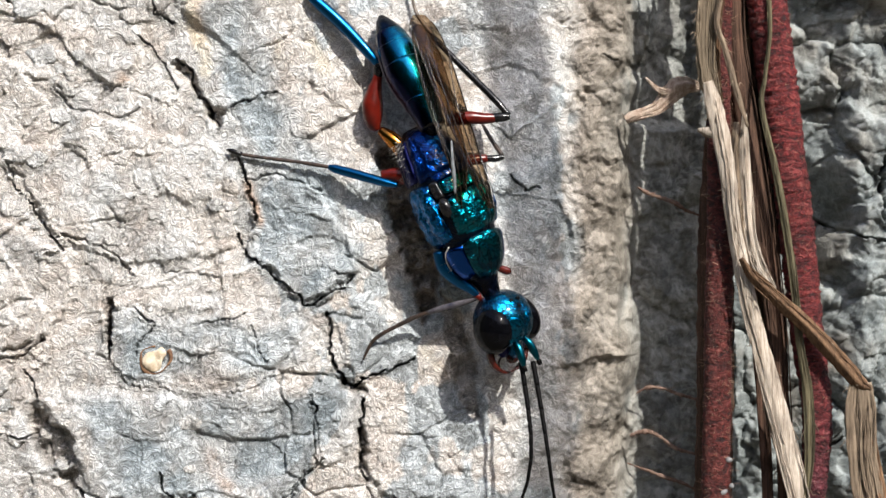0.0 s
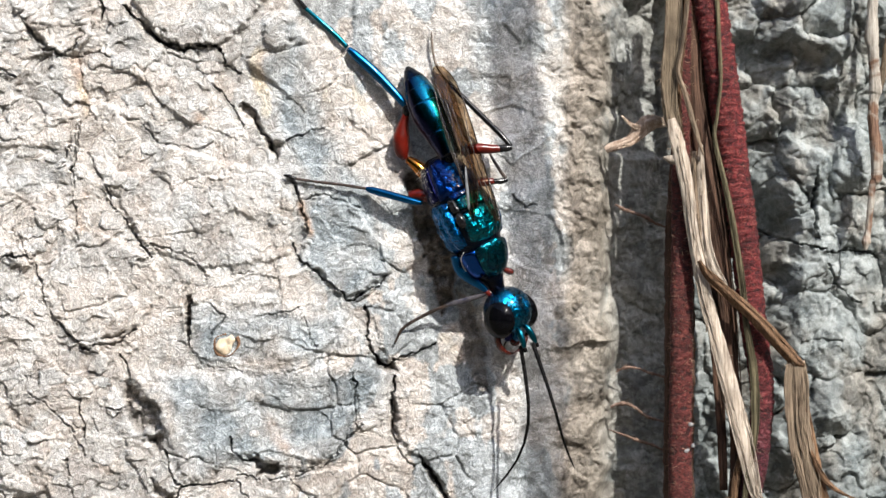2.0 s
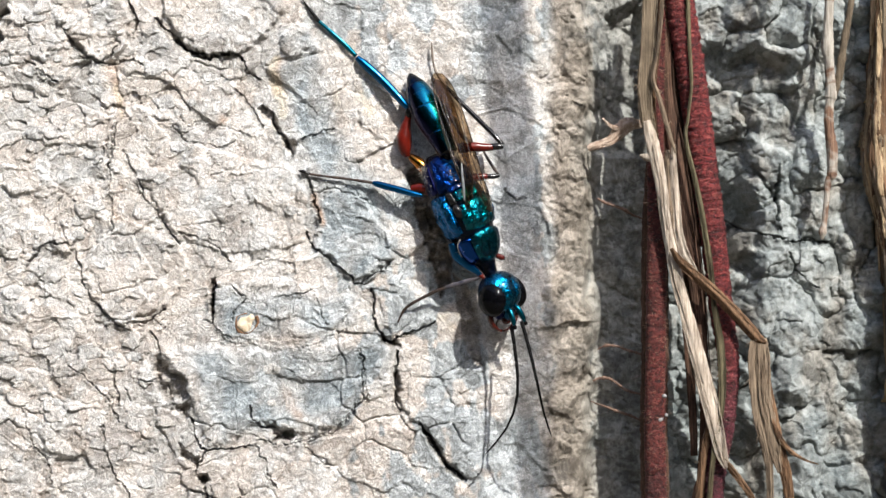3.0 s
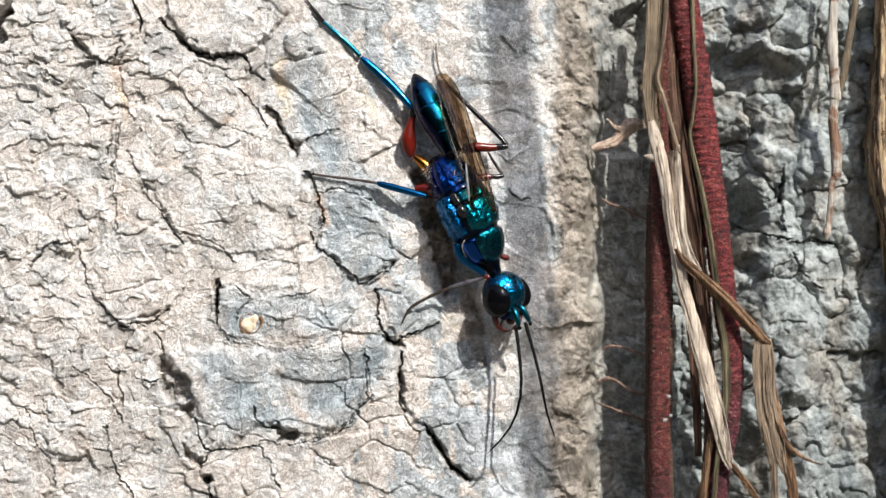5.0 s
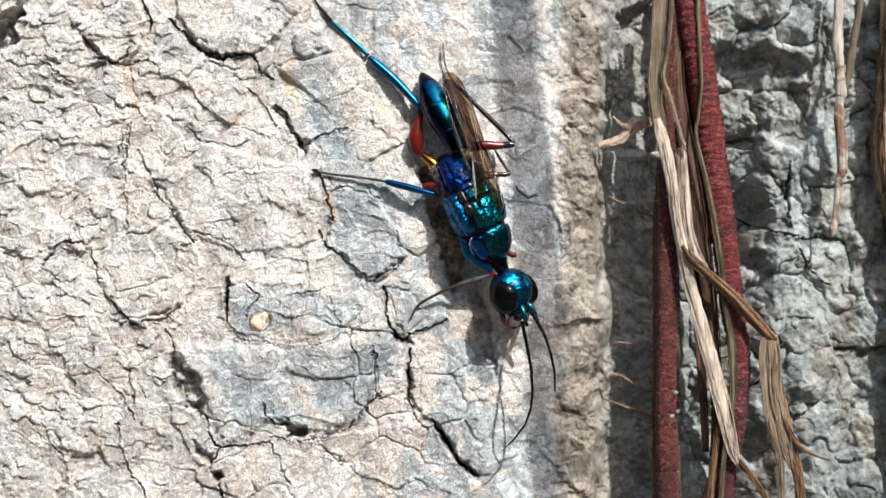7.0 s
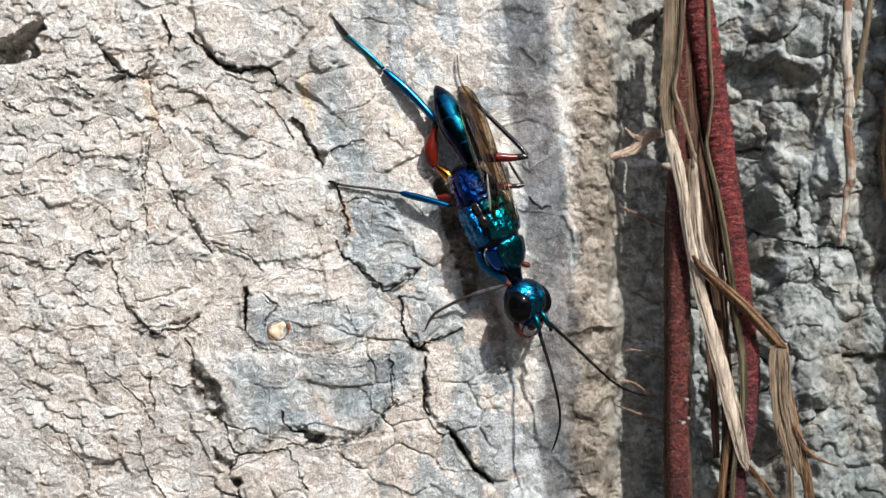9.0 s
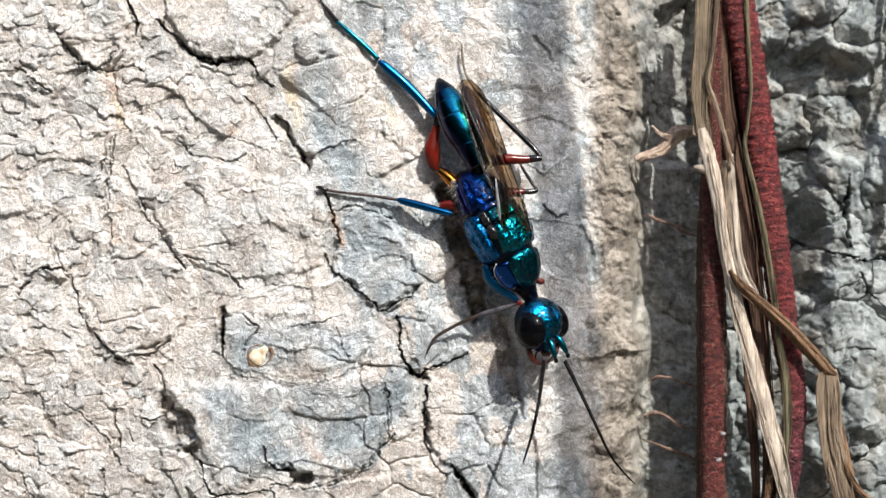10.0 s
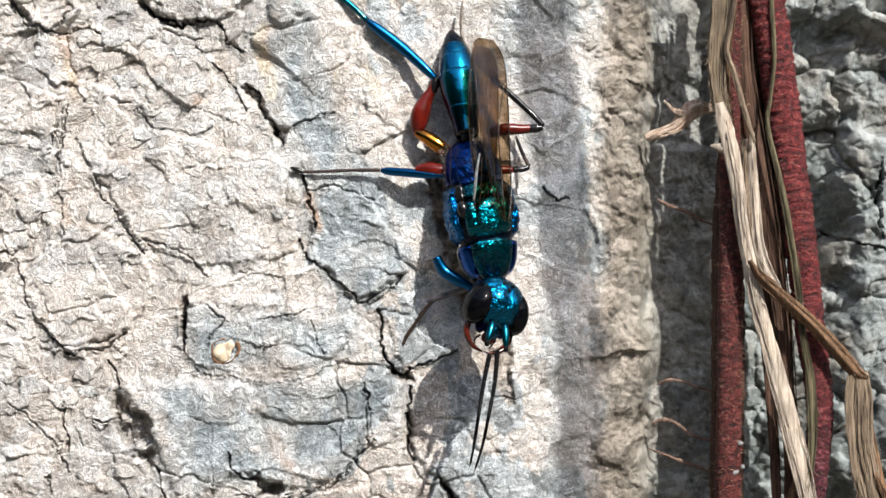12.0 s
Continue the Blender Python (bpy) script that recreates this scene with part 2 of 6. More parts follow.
SHIN = plain_material("pale_shin", (0.018, 0.018, 0.03), (0.13, 0.115, 0.12), 0.25, 1.2)
FEELER = plain_material("antenna_shell", (0.002, 0.002, 0.002), (0.006, 0.005, 0.005), 0.5, 2.0, 0.06)
# paler than the other veins: a glint put into the colour
GLINT_VEIN = plain_material("glint_vein", (0.10, 0.105, 0.11), (0.26, 0.27, 0.28), 0.25, 2.0, 0.6, 0.01)
VEIN = plain_material("wing_vein", (0.006, 0.004, 0.003), (0.03, 0.018, 0.010), 0.22)
WING = wing_material()


def shading_blade_material():
    """Skin of an added, unseen blade; lets half of the light through for a pale shadow."""
    m, t, b = shader("half_clear_blade", 0.7, 0, 0.3)
    a, _ = spot(t, 0.3, 4, 0.6, 0.3)
    t.links.new(ramp(t, a, (0.3, (0.22, 0.17, 0.09)), (0.7, (0.42, 0.35, 0.20))), b.inputs["Base Color"])
    b.inputs["Alpha"].default_value = 0.58
    return m


SHADING_BLADE = shading_blade_material()


# ---- mesh tools; all lengths below are millimetres ----
def solid(name, verts, faces, material, parent=None, label="", smooth=True, at=None):
    """ONE mesh object. verts in millimetres."""
    me = bpy.data.meshes.new(name)
    me.from_pydata([tuple(c * MM for c in v) for v in verts], [], faces)
    me.update()
    me.materials.append(material)
    if smooth:
        me.shade_smooth()
    ob = new(name, me)
    ob.parent = parent
    if at is not None:
        ob.matrix_basis = at
    if label:
        tagged(ob, label)
    return ob


def thing(name, label, category, group="", at=(0, 0, 0)):
    ob = new(name)
    ob.empty_display_size = 0.002
    ob.location = [c * MM for c in at]
    return tagged(ob, label, category, group)


def spline(points, per=6):
    """A smooth line through tuples of any length (Catmull-Rom)."""
    p = np.array(points, float)
    if len(p) < 3 or per < 2:
        return p
    q = np.vstack([2 * p[0] - p[1], p, 2 * p[-1] - p[-2]])
    u = np.linspace(0, 1, per, endpoint=False)[:, None]
    out = []
    for k in range(len(p) - 1):
        a, b, c, d = q[k:k + 4]
        out.append(0.5 * (2 * b + (c - a) * u + (2 * a - 5 * b + 4 * c - d) * u ** 2 + (3 * b - a - 3 * c + d) * u ** 3))
    out.append(p[-1:])
    return np.vstack(out)


def tube(points, per=6, sides=10, flat=1.0, twist=0.0, rough=0.0, seed=0, origin=(0, 0, 0), lobes=0, wrinkle=0.0):
    """Verts and faces of a closed tube; points are (x, y, z, radius). flat squeezes it, rough and lobes make it uneven."""
    rng = np.random.RandomState(seed)
    p = spline(points, per)
    line, rad = p[:, :3] - np.array(origin), np.maximum(p[:, 3], 1e-3)
    rings = rng.rand(len(line)) - 0.5
    verts, faces = [], []
    side = None
    for k in range(len(line)):
        ahead = line[min(k + 1, len(line) - 1)] - line[max(k - 1, 0)]
        ahead = ahead / (np.linalg.norm(ahead) + 1e-9)
        if side is None:
            side = np.cross(ahead, (0.0, 1.0, 0.0))
            if np.linalg.norm(side) < 0.1:
                side = np.cross(ahead, (1.0, 0.0, 0.0))
        side = side - ahead * (side @ ahead)
        side /= np.linalg.norm(side)
        up = np.cross(side, ahead)
        for j in range(sides):
            a = 2 * math.pi * j / sides + twist * k
            r = rad[k] * (1 + rough * (rng.rand() - 0.5))
            r *= 1 + wrinkle * (rings[k] + 0.6 * noise.noise((math.cos(a) * 1.4, math.sin(a) * 1.4, k * 0.45 + 31 * seed)))
            if lobes:
                r *= 1 + 0.18 * math.cos(lobes * a + 0.05 * k)
            verts.append(line[k] + side * math.cos(a) * r + up * math.sin(a) * r * flat)
    n = len(line)
    for k in range(n - 1):
        for j in range(sides):
            faces.append((k * sides + j, k * sides + (j + 1) % sides, (k + 1) * sides + (j + 1) % sides, (k + 1) * sides + j))
    faces.append(tuple(reversed(range(sides))))
    faces.append(tuple(range((n - 1) * sides, n * sides)))
    return [tuple(v) for v in verts], faces


def loft(stations, per=5, sides=32, power=1.0):
    """Verts and faces of a body along y; stations are (y, x, z, half width, half height)."""
    p = spline(stations, per)
    verts, faces = [], []
    for y, x, z, w, h in p:
        for j in range(sides):
            a = 2 * math.pi * j / sides
            c, s = math.cos(a), math.sin(a)
            verts.append((x + max(w, 0.01) * math.copysign(abs(c) ** power, c), y, z + max(h, 0.01) * math.copysign(abs(s) ** power, s)))
    n = len(p)
    for k in range(n - 1):
        for j in range(sides):
            faces.append((k * sides + (j + 1) % sides, k * sides + j, (k + 1) * sides + j, (k + 1) * sides + (j + 1) % sides))
    faces.append(tuple(range(sides)))
    faces.append(tuple(reversed(range((n - 1) * sides, n * sides))))
    return verts, faces


def ball(rx, ry, rz, at=(0, 0, 0), turn=None, n=24):
    verts, faces = loft([(math.sin(a) * 1.0, 0, 0, math.cos(a), math.cos(a)) for a in np.linspace(-1.5, 1.5, 15)], 1, n)
    out = []
    for x, y, z in verts:
        v = Vector((x * rx, y * ry, z * rz))
        if turn:
            v = turn @ v
        out.append((v.x + at[0], v.y + at[1], v.z + at[2]))
    return out, faces


def joined(*pieces):
    verts, faces = [], []
    for v, f in pieces:
        k = len(verts)
        verts += list(v)
        faces += [tuple(i + k for i in q) for q in f]
    return verts, faces


# ---- the tree: a weathered trunk with a closely modelled stretch of bark ----
def lattice(x, z, seed):
    """Smooth noise from -1 to 1 on arrays."""
    xi, zi = np.floor(x).astype(np.int64), np.floor(z).astype(np.int64)
    u, v = x - xi, z - zi
    u, v = u * u * u * (u * (u * 6 - 15) + 10), v * v * v * (v * (v * 6 - 15) + 10)

    def corner(a, b):
        h = (a * 374761393 + b * 668265263 + seed * 974711) & 0x7FFFFFFF
        h = ((h ^ (h >> 13)) * 1274126177) & 0x7FFFFFFF
        return ((h ^ (h >> 16)) & 0xFFFF) / 32767.5 - 1

    return (corner(xi, zi) * (1 - u) + corner(xi + 1, zi) * u) * (1 - v) + (corner(xi, zi + 1) * (1 - u) + corner(xi + 1, zi + 1) * u) * v


def fractal(x, z, seed, octaves=4, gain=0.5, ridged=False):
    out, amp, total = np.zeros_like(x), 1.0, 0.0
    for k in range(octaves):
        n = lattice(x + 17.3 * k, z - 9.1 * k, seed + k)
        out += amp * (1 - 2 * np.abs(n) if ridged else n)
        total += amp
        x, z, amp = x * 2.03, z * 2.03, amp * gain
    return out / total


def cells(x, z, seed):
    """Nearest and second distance, and a random number and tilt for the nearest cell."""
    xi, zi = np.floor(x).astype(np.int64), np.floor(z).astype(np.int64)
    d1, d2 = np.full(x.shape, 9.0), np.full(x.shape, 9.0)
    rnd, tilt = np.zeros_like(x), np.zeros_like(x)
    for i in (-1, 0, 1):
        for j in (-1, 0, 1):
            a, b = xi + i, zi + j
            h = (a * 73856093 ^ b * 19349663 ^ seed * 83492791) & 0x7FFFFFFF
            h = ((h ^ (h >> 13)) * 1274126177) & 0x7FFFFFFF
            r1, r2, r3 = (h & 1023) / 1023, ((h >> 10) & 1023) / 1023, ((h >> 20) & 1023) / 1023
            dx, dz = x - (a + r1), z - (b + r2)
            d = np.sqrt(dx * dx + dz * dz)
            near = d < d1
            d2 = np.where(near, d1, np.minimum(d2, d))
            d1 = np.where(near, d, d1)
            rnd = np.where(near, r3, rnd)
            tilt = np.where(near, dx * (r2 - 0.5) + dz * (r1 - 0.5), tilt)
    return d1, d2, rnd, tilt


def off_line(x, z, line):
    """Distance to a line of (x, z), and how far along it (0 to 1)."""
    best, along = np.full(x.shape, 99.0), np.zeros_like(x)
    n = len(line) - 1
    for k in range(n):
        (ax, az), (bx, bz) = line[k], line[k + 1]
        ux, uz = bx - ax, bz - az
        t = np.clip(((x - ax) * ux + (z - az) * uz) / (ux * ux + uz * uz + 1e-9), 0, 1)
        d = np.hypot(x - ax - t * ux, z - az - t * uz)
        along = np.where(d < best, (k + t) / n, along)
        best = np.minimum(best, d)
    return best, along


def inside(x, z, ring):
    """Signed distance to a ring: positive inside."""
    d, _ = off_line(x, z, ring + ring[:1])
    odd = np.zeros(x.shape, bool)
    for k in range(len(ring)):
        (ax, az), (bx, bz) = ring[k], ring[(k + 1) % len(ring)]
        if az != bz:
            odd ^= ((az > z) != (bz > z)) & (x < (bx - ax) * (z - az) / (bz - az) + ax)
    return np.where(odd, d, -d)


def ease(a, b, x):
    t = np.clip((x - a) / (b - a), 0, 1)
    return t * t * (3 - 2 * t)


STEP = 0.078
X0, X1, Z0, Z1 = -46.0, 46.0, -28.0, 28.0
# cracks: half width, depth, line
CRACKS = [
    (0.20, 1.5, [(-24.50, 18.60), (-23.19, 17.66), (-21.78, 16.03), (-20.15, 15.57), (-18.98, 15.81), (-17.58, 15.49), (-16.88, 14.41), (-15.71, 13.72)]),
    (0.22, 1.2, [(-26.83, 20.22), (-26.22, 18.82), (-26.08, 17.66)]),
    (0.11, 0.5, [(-32.51, 18.80), (-31.57, 16.94), (-29.93, 15.31), (-28.07, 14.85), (-26.44, 15.55), (-25.41, 14.85)]),
    (0.13, 1.0, [(-15.94, 11.47), (-14.77, 10.68), (-14.06, 9.05), (-13.13, 7.28)]),
    (0.10, 0.5, [(-17.81, 12.78), (-17.11, 12.08), (-16.40, 11.15), (-15.47, 9.75)]),
    (0.16, 0.7, [(-12.20, 8.50), (-10.80, 9.29), (-9.54, 9.53)]),
    (0.16, 0.8, [(-11.96, 5.79), (-11.63, 4.86), (-11.01, 2.99), (-10.78, 1.69)]),
    (0.15, 0.8, [(-25.84, 5.38), (-25.46, 3.65), (-24.29, 2.26), (-23.12, 1.10), (-22.42, -0.07)]),
    (0.17, 0.9, [(-11.94, 0.89), (-11.70, -0.27), (-10.07, -0.97), (-8.90, -2.37), (-7.83, -3.30)]),
    (0.14, 0.6, [(-7.83, -3.30), (-6.57, -2.83), (-4.94, -1.42)]),
    (0.34, 1.7, [(-19.47, -3.00), (-19.84, -4.49), (-19.65, -6.58)]),
    (0.16, 0.8, [(-31.12, -0.55), (-30.55, -3.12), (-29.84, -4.51), (-28.44, -5.67), (-27.37, -6.83)]),
    (0.12, 0.5, [(-27.37, -6.83), (-26.11, -6.60), (-24.95, -6.36), (-23.79, -5.43)]),
    (0.20, 1.0, [(-6.47, -3.76), (-6.33, -5.86), (-5.62, -7.72), (-4.92, -8.09)]),
    (0.20, 1.0, [(-4.92, -8.09), (-3.29, -7.16), (-1.29, -6.45)]),
    (0.22, 1.1, [(-4.27, -8.74), (-4.59, -10.98), (-4.68, -12.84), (-4.26, -13.68)]),
    (0.13, 0.8, [(-21.57, -14.27), (-21.19, -15.43), (-20.73, -16.59), (-20.17, -17.10), (-18.86, -16.96), (-16.45, -16.58)]),
    (0.14, 0.8, [(-16.46, -13.09), (-16.27, -14.16), (-15.80, -14.72), (-14.68, -15.19)]),
    (0.08, 0.5, [(-12.82, -16.11), (-11.42, -15.88), (-9.56, -15.18), (-7.71, -13.31), (-6.78, -12.38)]),
    (0.15, 1.0, [(-20.43, -19.61), (-20.15, -20.54), (-20.05, -22.17)]),
    (0.13, 0.8, [(-20.17, -17.19), (-20.63, -17.80), (-21.09, -18.68)]),
    (0.10, 0.6, [(-23.54, -11.57), (-23.25, -12.87), (-22.97, -13.43)]),
    (0.10, 0.5, [(-25.58, -11.20), (-24.70, -11.39), (-24.00, -11.34)]),
    (0.09, 0.5, [(-24.86, -7.06), (-24.39, -7.99), (-24.01, -9.06)]),
    (0.10, 0.5, [(-16.17, -16.49), (-15.79, -17.05), (-15.23, -17.74), (-14.95, -18.91), (-14.43, -19.84)]),
    (0.10, 0.5, [(10.04, 12.12), (11.08, 11.65), (12.03, 11.65), (12.98, 12.03)]),
    (0.22, 1.1, [(-2.67, -14.61), (-1.41, -16.33), (-0.47, -18.19), (1.25, -19.44)]),
    (0.13, 0.6, [(-28.87, -14.98), (-28.63, -17.07), (-27.92, -18.93), (-26.75, -20.32), (-26.19, -21.71)]),
    (0.10, 0.5, [(-35.70, -13.59), (-34.90, -16.15), (-33.50, -17.77), (-33.03, -19.86)]),
    (0.07, 0.18, [(-19.27, -7.05), (-18.71, -8.30), (-16.57, -8.30), (-13.77, -8.67), (-11.45, -8.20), (-8.65, -7.03)]),
    (0.09, 0.4, [(-14.72, -4.38), (-12.86, -4.10), (-11.46, -3.68)]),
    (0.09, 0.4, [(-11.49, 4.39), (-9.62, 4.63), (-7.75, 4.17), (-7.01, 3.61)]),
    (0.09, 0.4, [(-7.25, -9.12), (-7.34, -10.98), (-7.24, -12.61)]),
    (0.09, 0.4, [(-17.97, -6.35), (-17.05, -4.48), (-17.98, -3.55)]),
    (0.09, 0.4, [(-11.23, -4.24), (-10.75, -6.10), (-9.96, -6.42)]),
    (0.09, 0.4, [(-23.15, 9.73), (-21.75, 8.56), (-18.95, 7.87), (-17.56, 8.57)]),
    (0.09, 0.4, [(-28.96, 6.68), (-28.05, 9.94), (-28.26, 5.74), (-28.01, 1.08)]),
    (0.10, 0.4, [(-31.45, -10.10), (-28.65, -12.42), (-27.47, -14.51)]),
    (0.28, 1.4, [(27.63, 6.65), (27.67, 3.76), (27.87, 1.25)]),
    (0.14, 0.7, [(23.42, 2.30), (25.36, 1.24), (28.74, 0.19), (32.36, 0.39)]),
    (0.16, 0.7, [(28.50, -0.59), (29.46, -2.42), (31.40, -3.72)]),
    (0.16, 0.7, [(4.42, 4.48), (5.36, 3.54), (6.07, 4.01)]),
    (0.16, 0.9, [(-31.57, 17.18), (-30.51, 15.46), (-28.98, 14.93), (-27.44, 16.32)]),
    (0.09, 0.6, [(-27.63, 10.15), (-27.97, 7.76), (-28.3, 6.42)]),
    (0.16, 0.9, [(-40.52, 12.92), (-39.36, 12.35), (-38.26, 12.21)]),
    (0.14, 0.7, [(-37.2, 15.98), (-35.71, 15.6), (-34.46, 14.79), (-32.77, 13.59)]),
    (0.08, 0.5, [(-22.83, 0.97), (-20.81, 0.49), (-19.38, -0.22), (-18.37, -1.42)]),
    (0.16, 0.9, [(-35.18, -1.8), (-34.26, -0.56), (-33.11, 0.25), (-31.23, 0.11)]),
    (0.16, 0.9, [(-40.52, 2.64), (-39.31, 2.21), (-38.26, 2.17)]),
    (0.08, 0.5, [(-16.07, -16.14), (-13.62, -16.43), (-11.52, -16.14), (-9.31, -15.14), (-7.78, -13.66)]),
    (0.10, 0.6, [(-27.73, -9.93), (-27.92, -11.55), (-27.29, -13.23)]),
    (0.09, 0.5, [(-12.76, -16.14), (-11.71, -17.05), (-10.27, -18.25)]),
    (0.09, 0.5, [(-7.35, -8.69), (-7.06, -10.36), (-6.97, -12.03)]),
]
# plates that stand proud: rise, softness, outline
PLATES = [
    (0.55, 0.25, [(-11.47, -0.27), (-10.07, -0.97), (-8.90, -2.37), (-7.83, -3.30), (-6.57, -2.69), (-4.71, -1.19), (-5.41, 1.14), (-7.29, 3.70), (-9.62, 4.49), (-10.92, 2.53)]),
    (0.50, 0.6, [(-24.01, -8.22), (-18.90, -8.31), (-13.77, -8.76), (-8.65, -7.73), (-4.92, -8.18), (-4.82, -12.38), (-7.70, -13.41), (-9.56, -15.18), (-12.82, -15.88), (-15.15, -14.95), (-18.86, -16.87), (-20.26, -17.05), (-21.43, -13.80)]),
    (0.34, 0.60, [(-19.61, -2.62), (-15.65, -4.01), (-11.46, -3.54), (-7.73, -4.46), (-6.79, -6.32), (-8.65, -7.03), (-13.77, -8.48), (-18.43, -8.02), (-19.37, -6.35)]),
    (0.70, 0.35, [(-24.14, 23.51), (-23.66, 18.83), (-22.02, 16.50), (-20.15, 15.76), (-17.58, 15.67), (-15.26, 17.46), (-13.40, 19.80), (-13.41, 23.54)]),
    (0.40, 0.30, [(-25.70, 5.29), (-24.06, 2.26), (-22.42, 0.17), (-17.99, -0.76), (-12.40, 0.19), (-11.48, 3.92), (-13.36, 6.25), (-18.95, 7.54), (-23.62, 8.56)]),
    (0.45, 0.30, [(-31.02, -0.79), (-29.84, -4.28), (-27.51, -6.60), (-23.56, -5.20), (-21.71, -2.16), (-22.18, -0.30), (-26.38, 2.02)]),
    (0.45, 0.30, [(-4.83, -8.42), (-1.66, -6.78), (-0.26, -10.04), (2.09, -15.62), (2.65, -19.35), (1.25, -19.16), (-1.18, -16.33), (-3.04, -14.47), (-4.35, -13.54)]),
    (0.35, 0.30, [(-6.24, -3.99), (-4.01, -2.59), (-1.44, -4.45), (-1.43, -6.31), (-4.92, -7.95)]),
    (0.50, 0.35, [(-14.32, 16.99), (-12.93, 18.63), (-11.53, 17.94), (-11.52, 16.30), (-12.92, 15.36), (-14.09, 15.83)]),
    (2.4, 1.0, [(27.58, 13.90), (28.64, 14.68), (29.70, 13.91), (29.51, 12.94), (28.25, 12.84)]),
    (0.40, 0.30, [(-20.02, -19.84), (-16.31, -16.82), (-2.81, -14.70), (1.16, -19.58), (2.10, -24.46), (-19.77, -24.49)]),
    (0.85, 0.30, [(-31.57, 17.18), (-30.18, 18.8), (-28.74, 20.86), (-27.29, 20.38), (-26.62, 18.57), (-26.81, 16.18), (-28.26, 14.84), (-29.7, 15.03)]),
    (1.10, 0.30, [(-43.41, 20.48), (-41.48, 22.87), (-38.59, 23.35), (-36.91, 21.91), (-36.81, 20.24), (-38.35, 19.14), (-40.04, 18.28), (-42.44, 17.99)]),
    (0.60, 0.25, [(-33.3, 0.4), (-32.58, 1.11), (-31.38, 0.78), (-31.09, -0.08), (-32.05, -0.65), (-33.06, -0.46)]),
]
# torn cavities: depth, brown with some painted shade, outline
CAVITIES = [
    (1.2, 0.5, [(-24.66, -9.25), (-24.01, -8.87), (-23.40, -10.32), (-22.70, -10.36), (-21.86, -11.01), (-21.58, -12.59), (-22.13, -13.06), (-22.79, -12.87), (-23.62, -13.15), (-24.28, -12.22), (-24.66, -10.55)]),
    (1.1, 0.5, [(-23.30, -12.87), (-22.69, -13.43), (-21.86, -12.92), (-21.48, -13.52), (-21.85, -14.55), (-22.69, -13.99)]),
    (1.0, 0.5, [(-22.54, -16.13), (-21.84, -16.96), (-21.37, -17.43), (-20.54, -17.66), (-21.04, -18.54), (-21.93, -18.17), (-22.58, -17.62)]),
    (1.4, 0.5, [(-21.18, -18.92), (-20.16, -18.82), (-19.88, -19.47), (-20.43, -20.03), (-20.99, -19.57)]),
    (1.5, 0.5, [(-15.43, -14.81), (-14.45, -14.63), (-13.94, -15.18), (-12.91, -15.09), (-12.91, -16.44), (-15.00, -16.44), (-14.68, -15.84)]),
    (0.8, 0.5, [(-16.08, 11.38), (-15.33, 11.57), (-14.58, 10.64), (-14.02, 9.42), (-13.36, 8.77), (-12.52, 8.68), (-12.89, 7.19), (-13.55, 7.56), (-14.16, 8.68), (-14.86, 9.80), (-15.70, 10.54)]),
    (0.9, 0.5, [(-23.65, 17.80), (-22.48, 16.97), (-21.78, 16.03), (-20.62, 15.85), (-19.68, 15.48), (-20.57, 15.20), (-21.55, 15.57), (-22.62, 16.31)]),
    (0.9, 0.6, [(-4.78, -10.61), (-4.31, -10.33), (-4.08, -11.35), (-4.12, -12.37), (-4.16, -13.49), (-4.63, -12.93)]),
    (0.8, 0.6, [(-2.48, -14.70), (-1.92, -15.26), (-0.80, -16.84), (-0.10, -18.05), (1.35, -19.16), (1.07, -19.72), (-0.33, -18.88), (-1.45, -17.30), (-2.20, -15.82)]),
    (0.9, 0.7, [(-20.03, -2.90), (-19.33, -2.81), (-19.42, -4.25), (-19.56, -5.79), (-19.98, -5.61)]),
    (0.6, 0.5, [(-7.73, -2.97), (-7.17, -3.16), (-6.62, -2.78), (-5.78, -2.13), (-5.41, -2.22), (-6.43, -3.06), (-7.17, -3.53)]),
    (0.7, 0.6, [(-6.42, -7.02), (-5.86, -7.53), (-5.02, -7.81), (-4.37, -7.72), (-4.18, -8.46), (-4.92, -8.46), (-5.86, -8.19)]),
    # the wasp's cast shadow, partly painted as brown in these two hollows
    (1.1, 0.95, [(-3.67, 5.66), (-2.61, 7.57), (-1.56, 3.27), (-0.46, 0.88), (0.25, -1.04), (0.25, -3.43), (-0.94, -4.62), (-1.56, -2.47), (-2.14, -0.08), (-2.95, 2.31)]),
    (0.6, 0.7, [(0.30, -2.20), (1.66, -3.74), (2.41, -6.81), (2.61, -10.23), (2.00, -10.23), (1.25, -8.86), (0.50, -6.12), (0.16, -3.73)]),
    (2.0, 0.4, [(-41.72, 17.85), (-39.55, 18.18), (-38.35, 19.04), (-36.91, 20.1), (-36.67, 19.28), (-37.63, 18.18), (-37.05, 16.89), (-38.59, 16.27), (-41.72, 16.08)]),
]
EDGE = [(-14.12, 25.41), (-11.53, 19.81), (-7.78, 13.27), (-4.97, 8.14), (-2.39, 3.95), (-0.51, -0.25), (0.90, -4.44), (2.31, -9.10), (3.11, -14.69), (3.96, -21.30), (4.90, -26.78)]


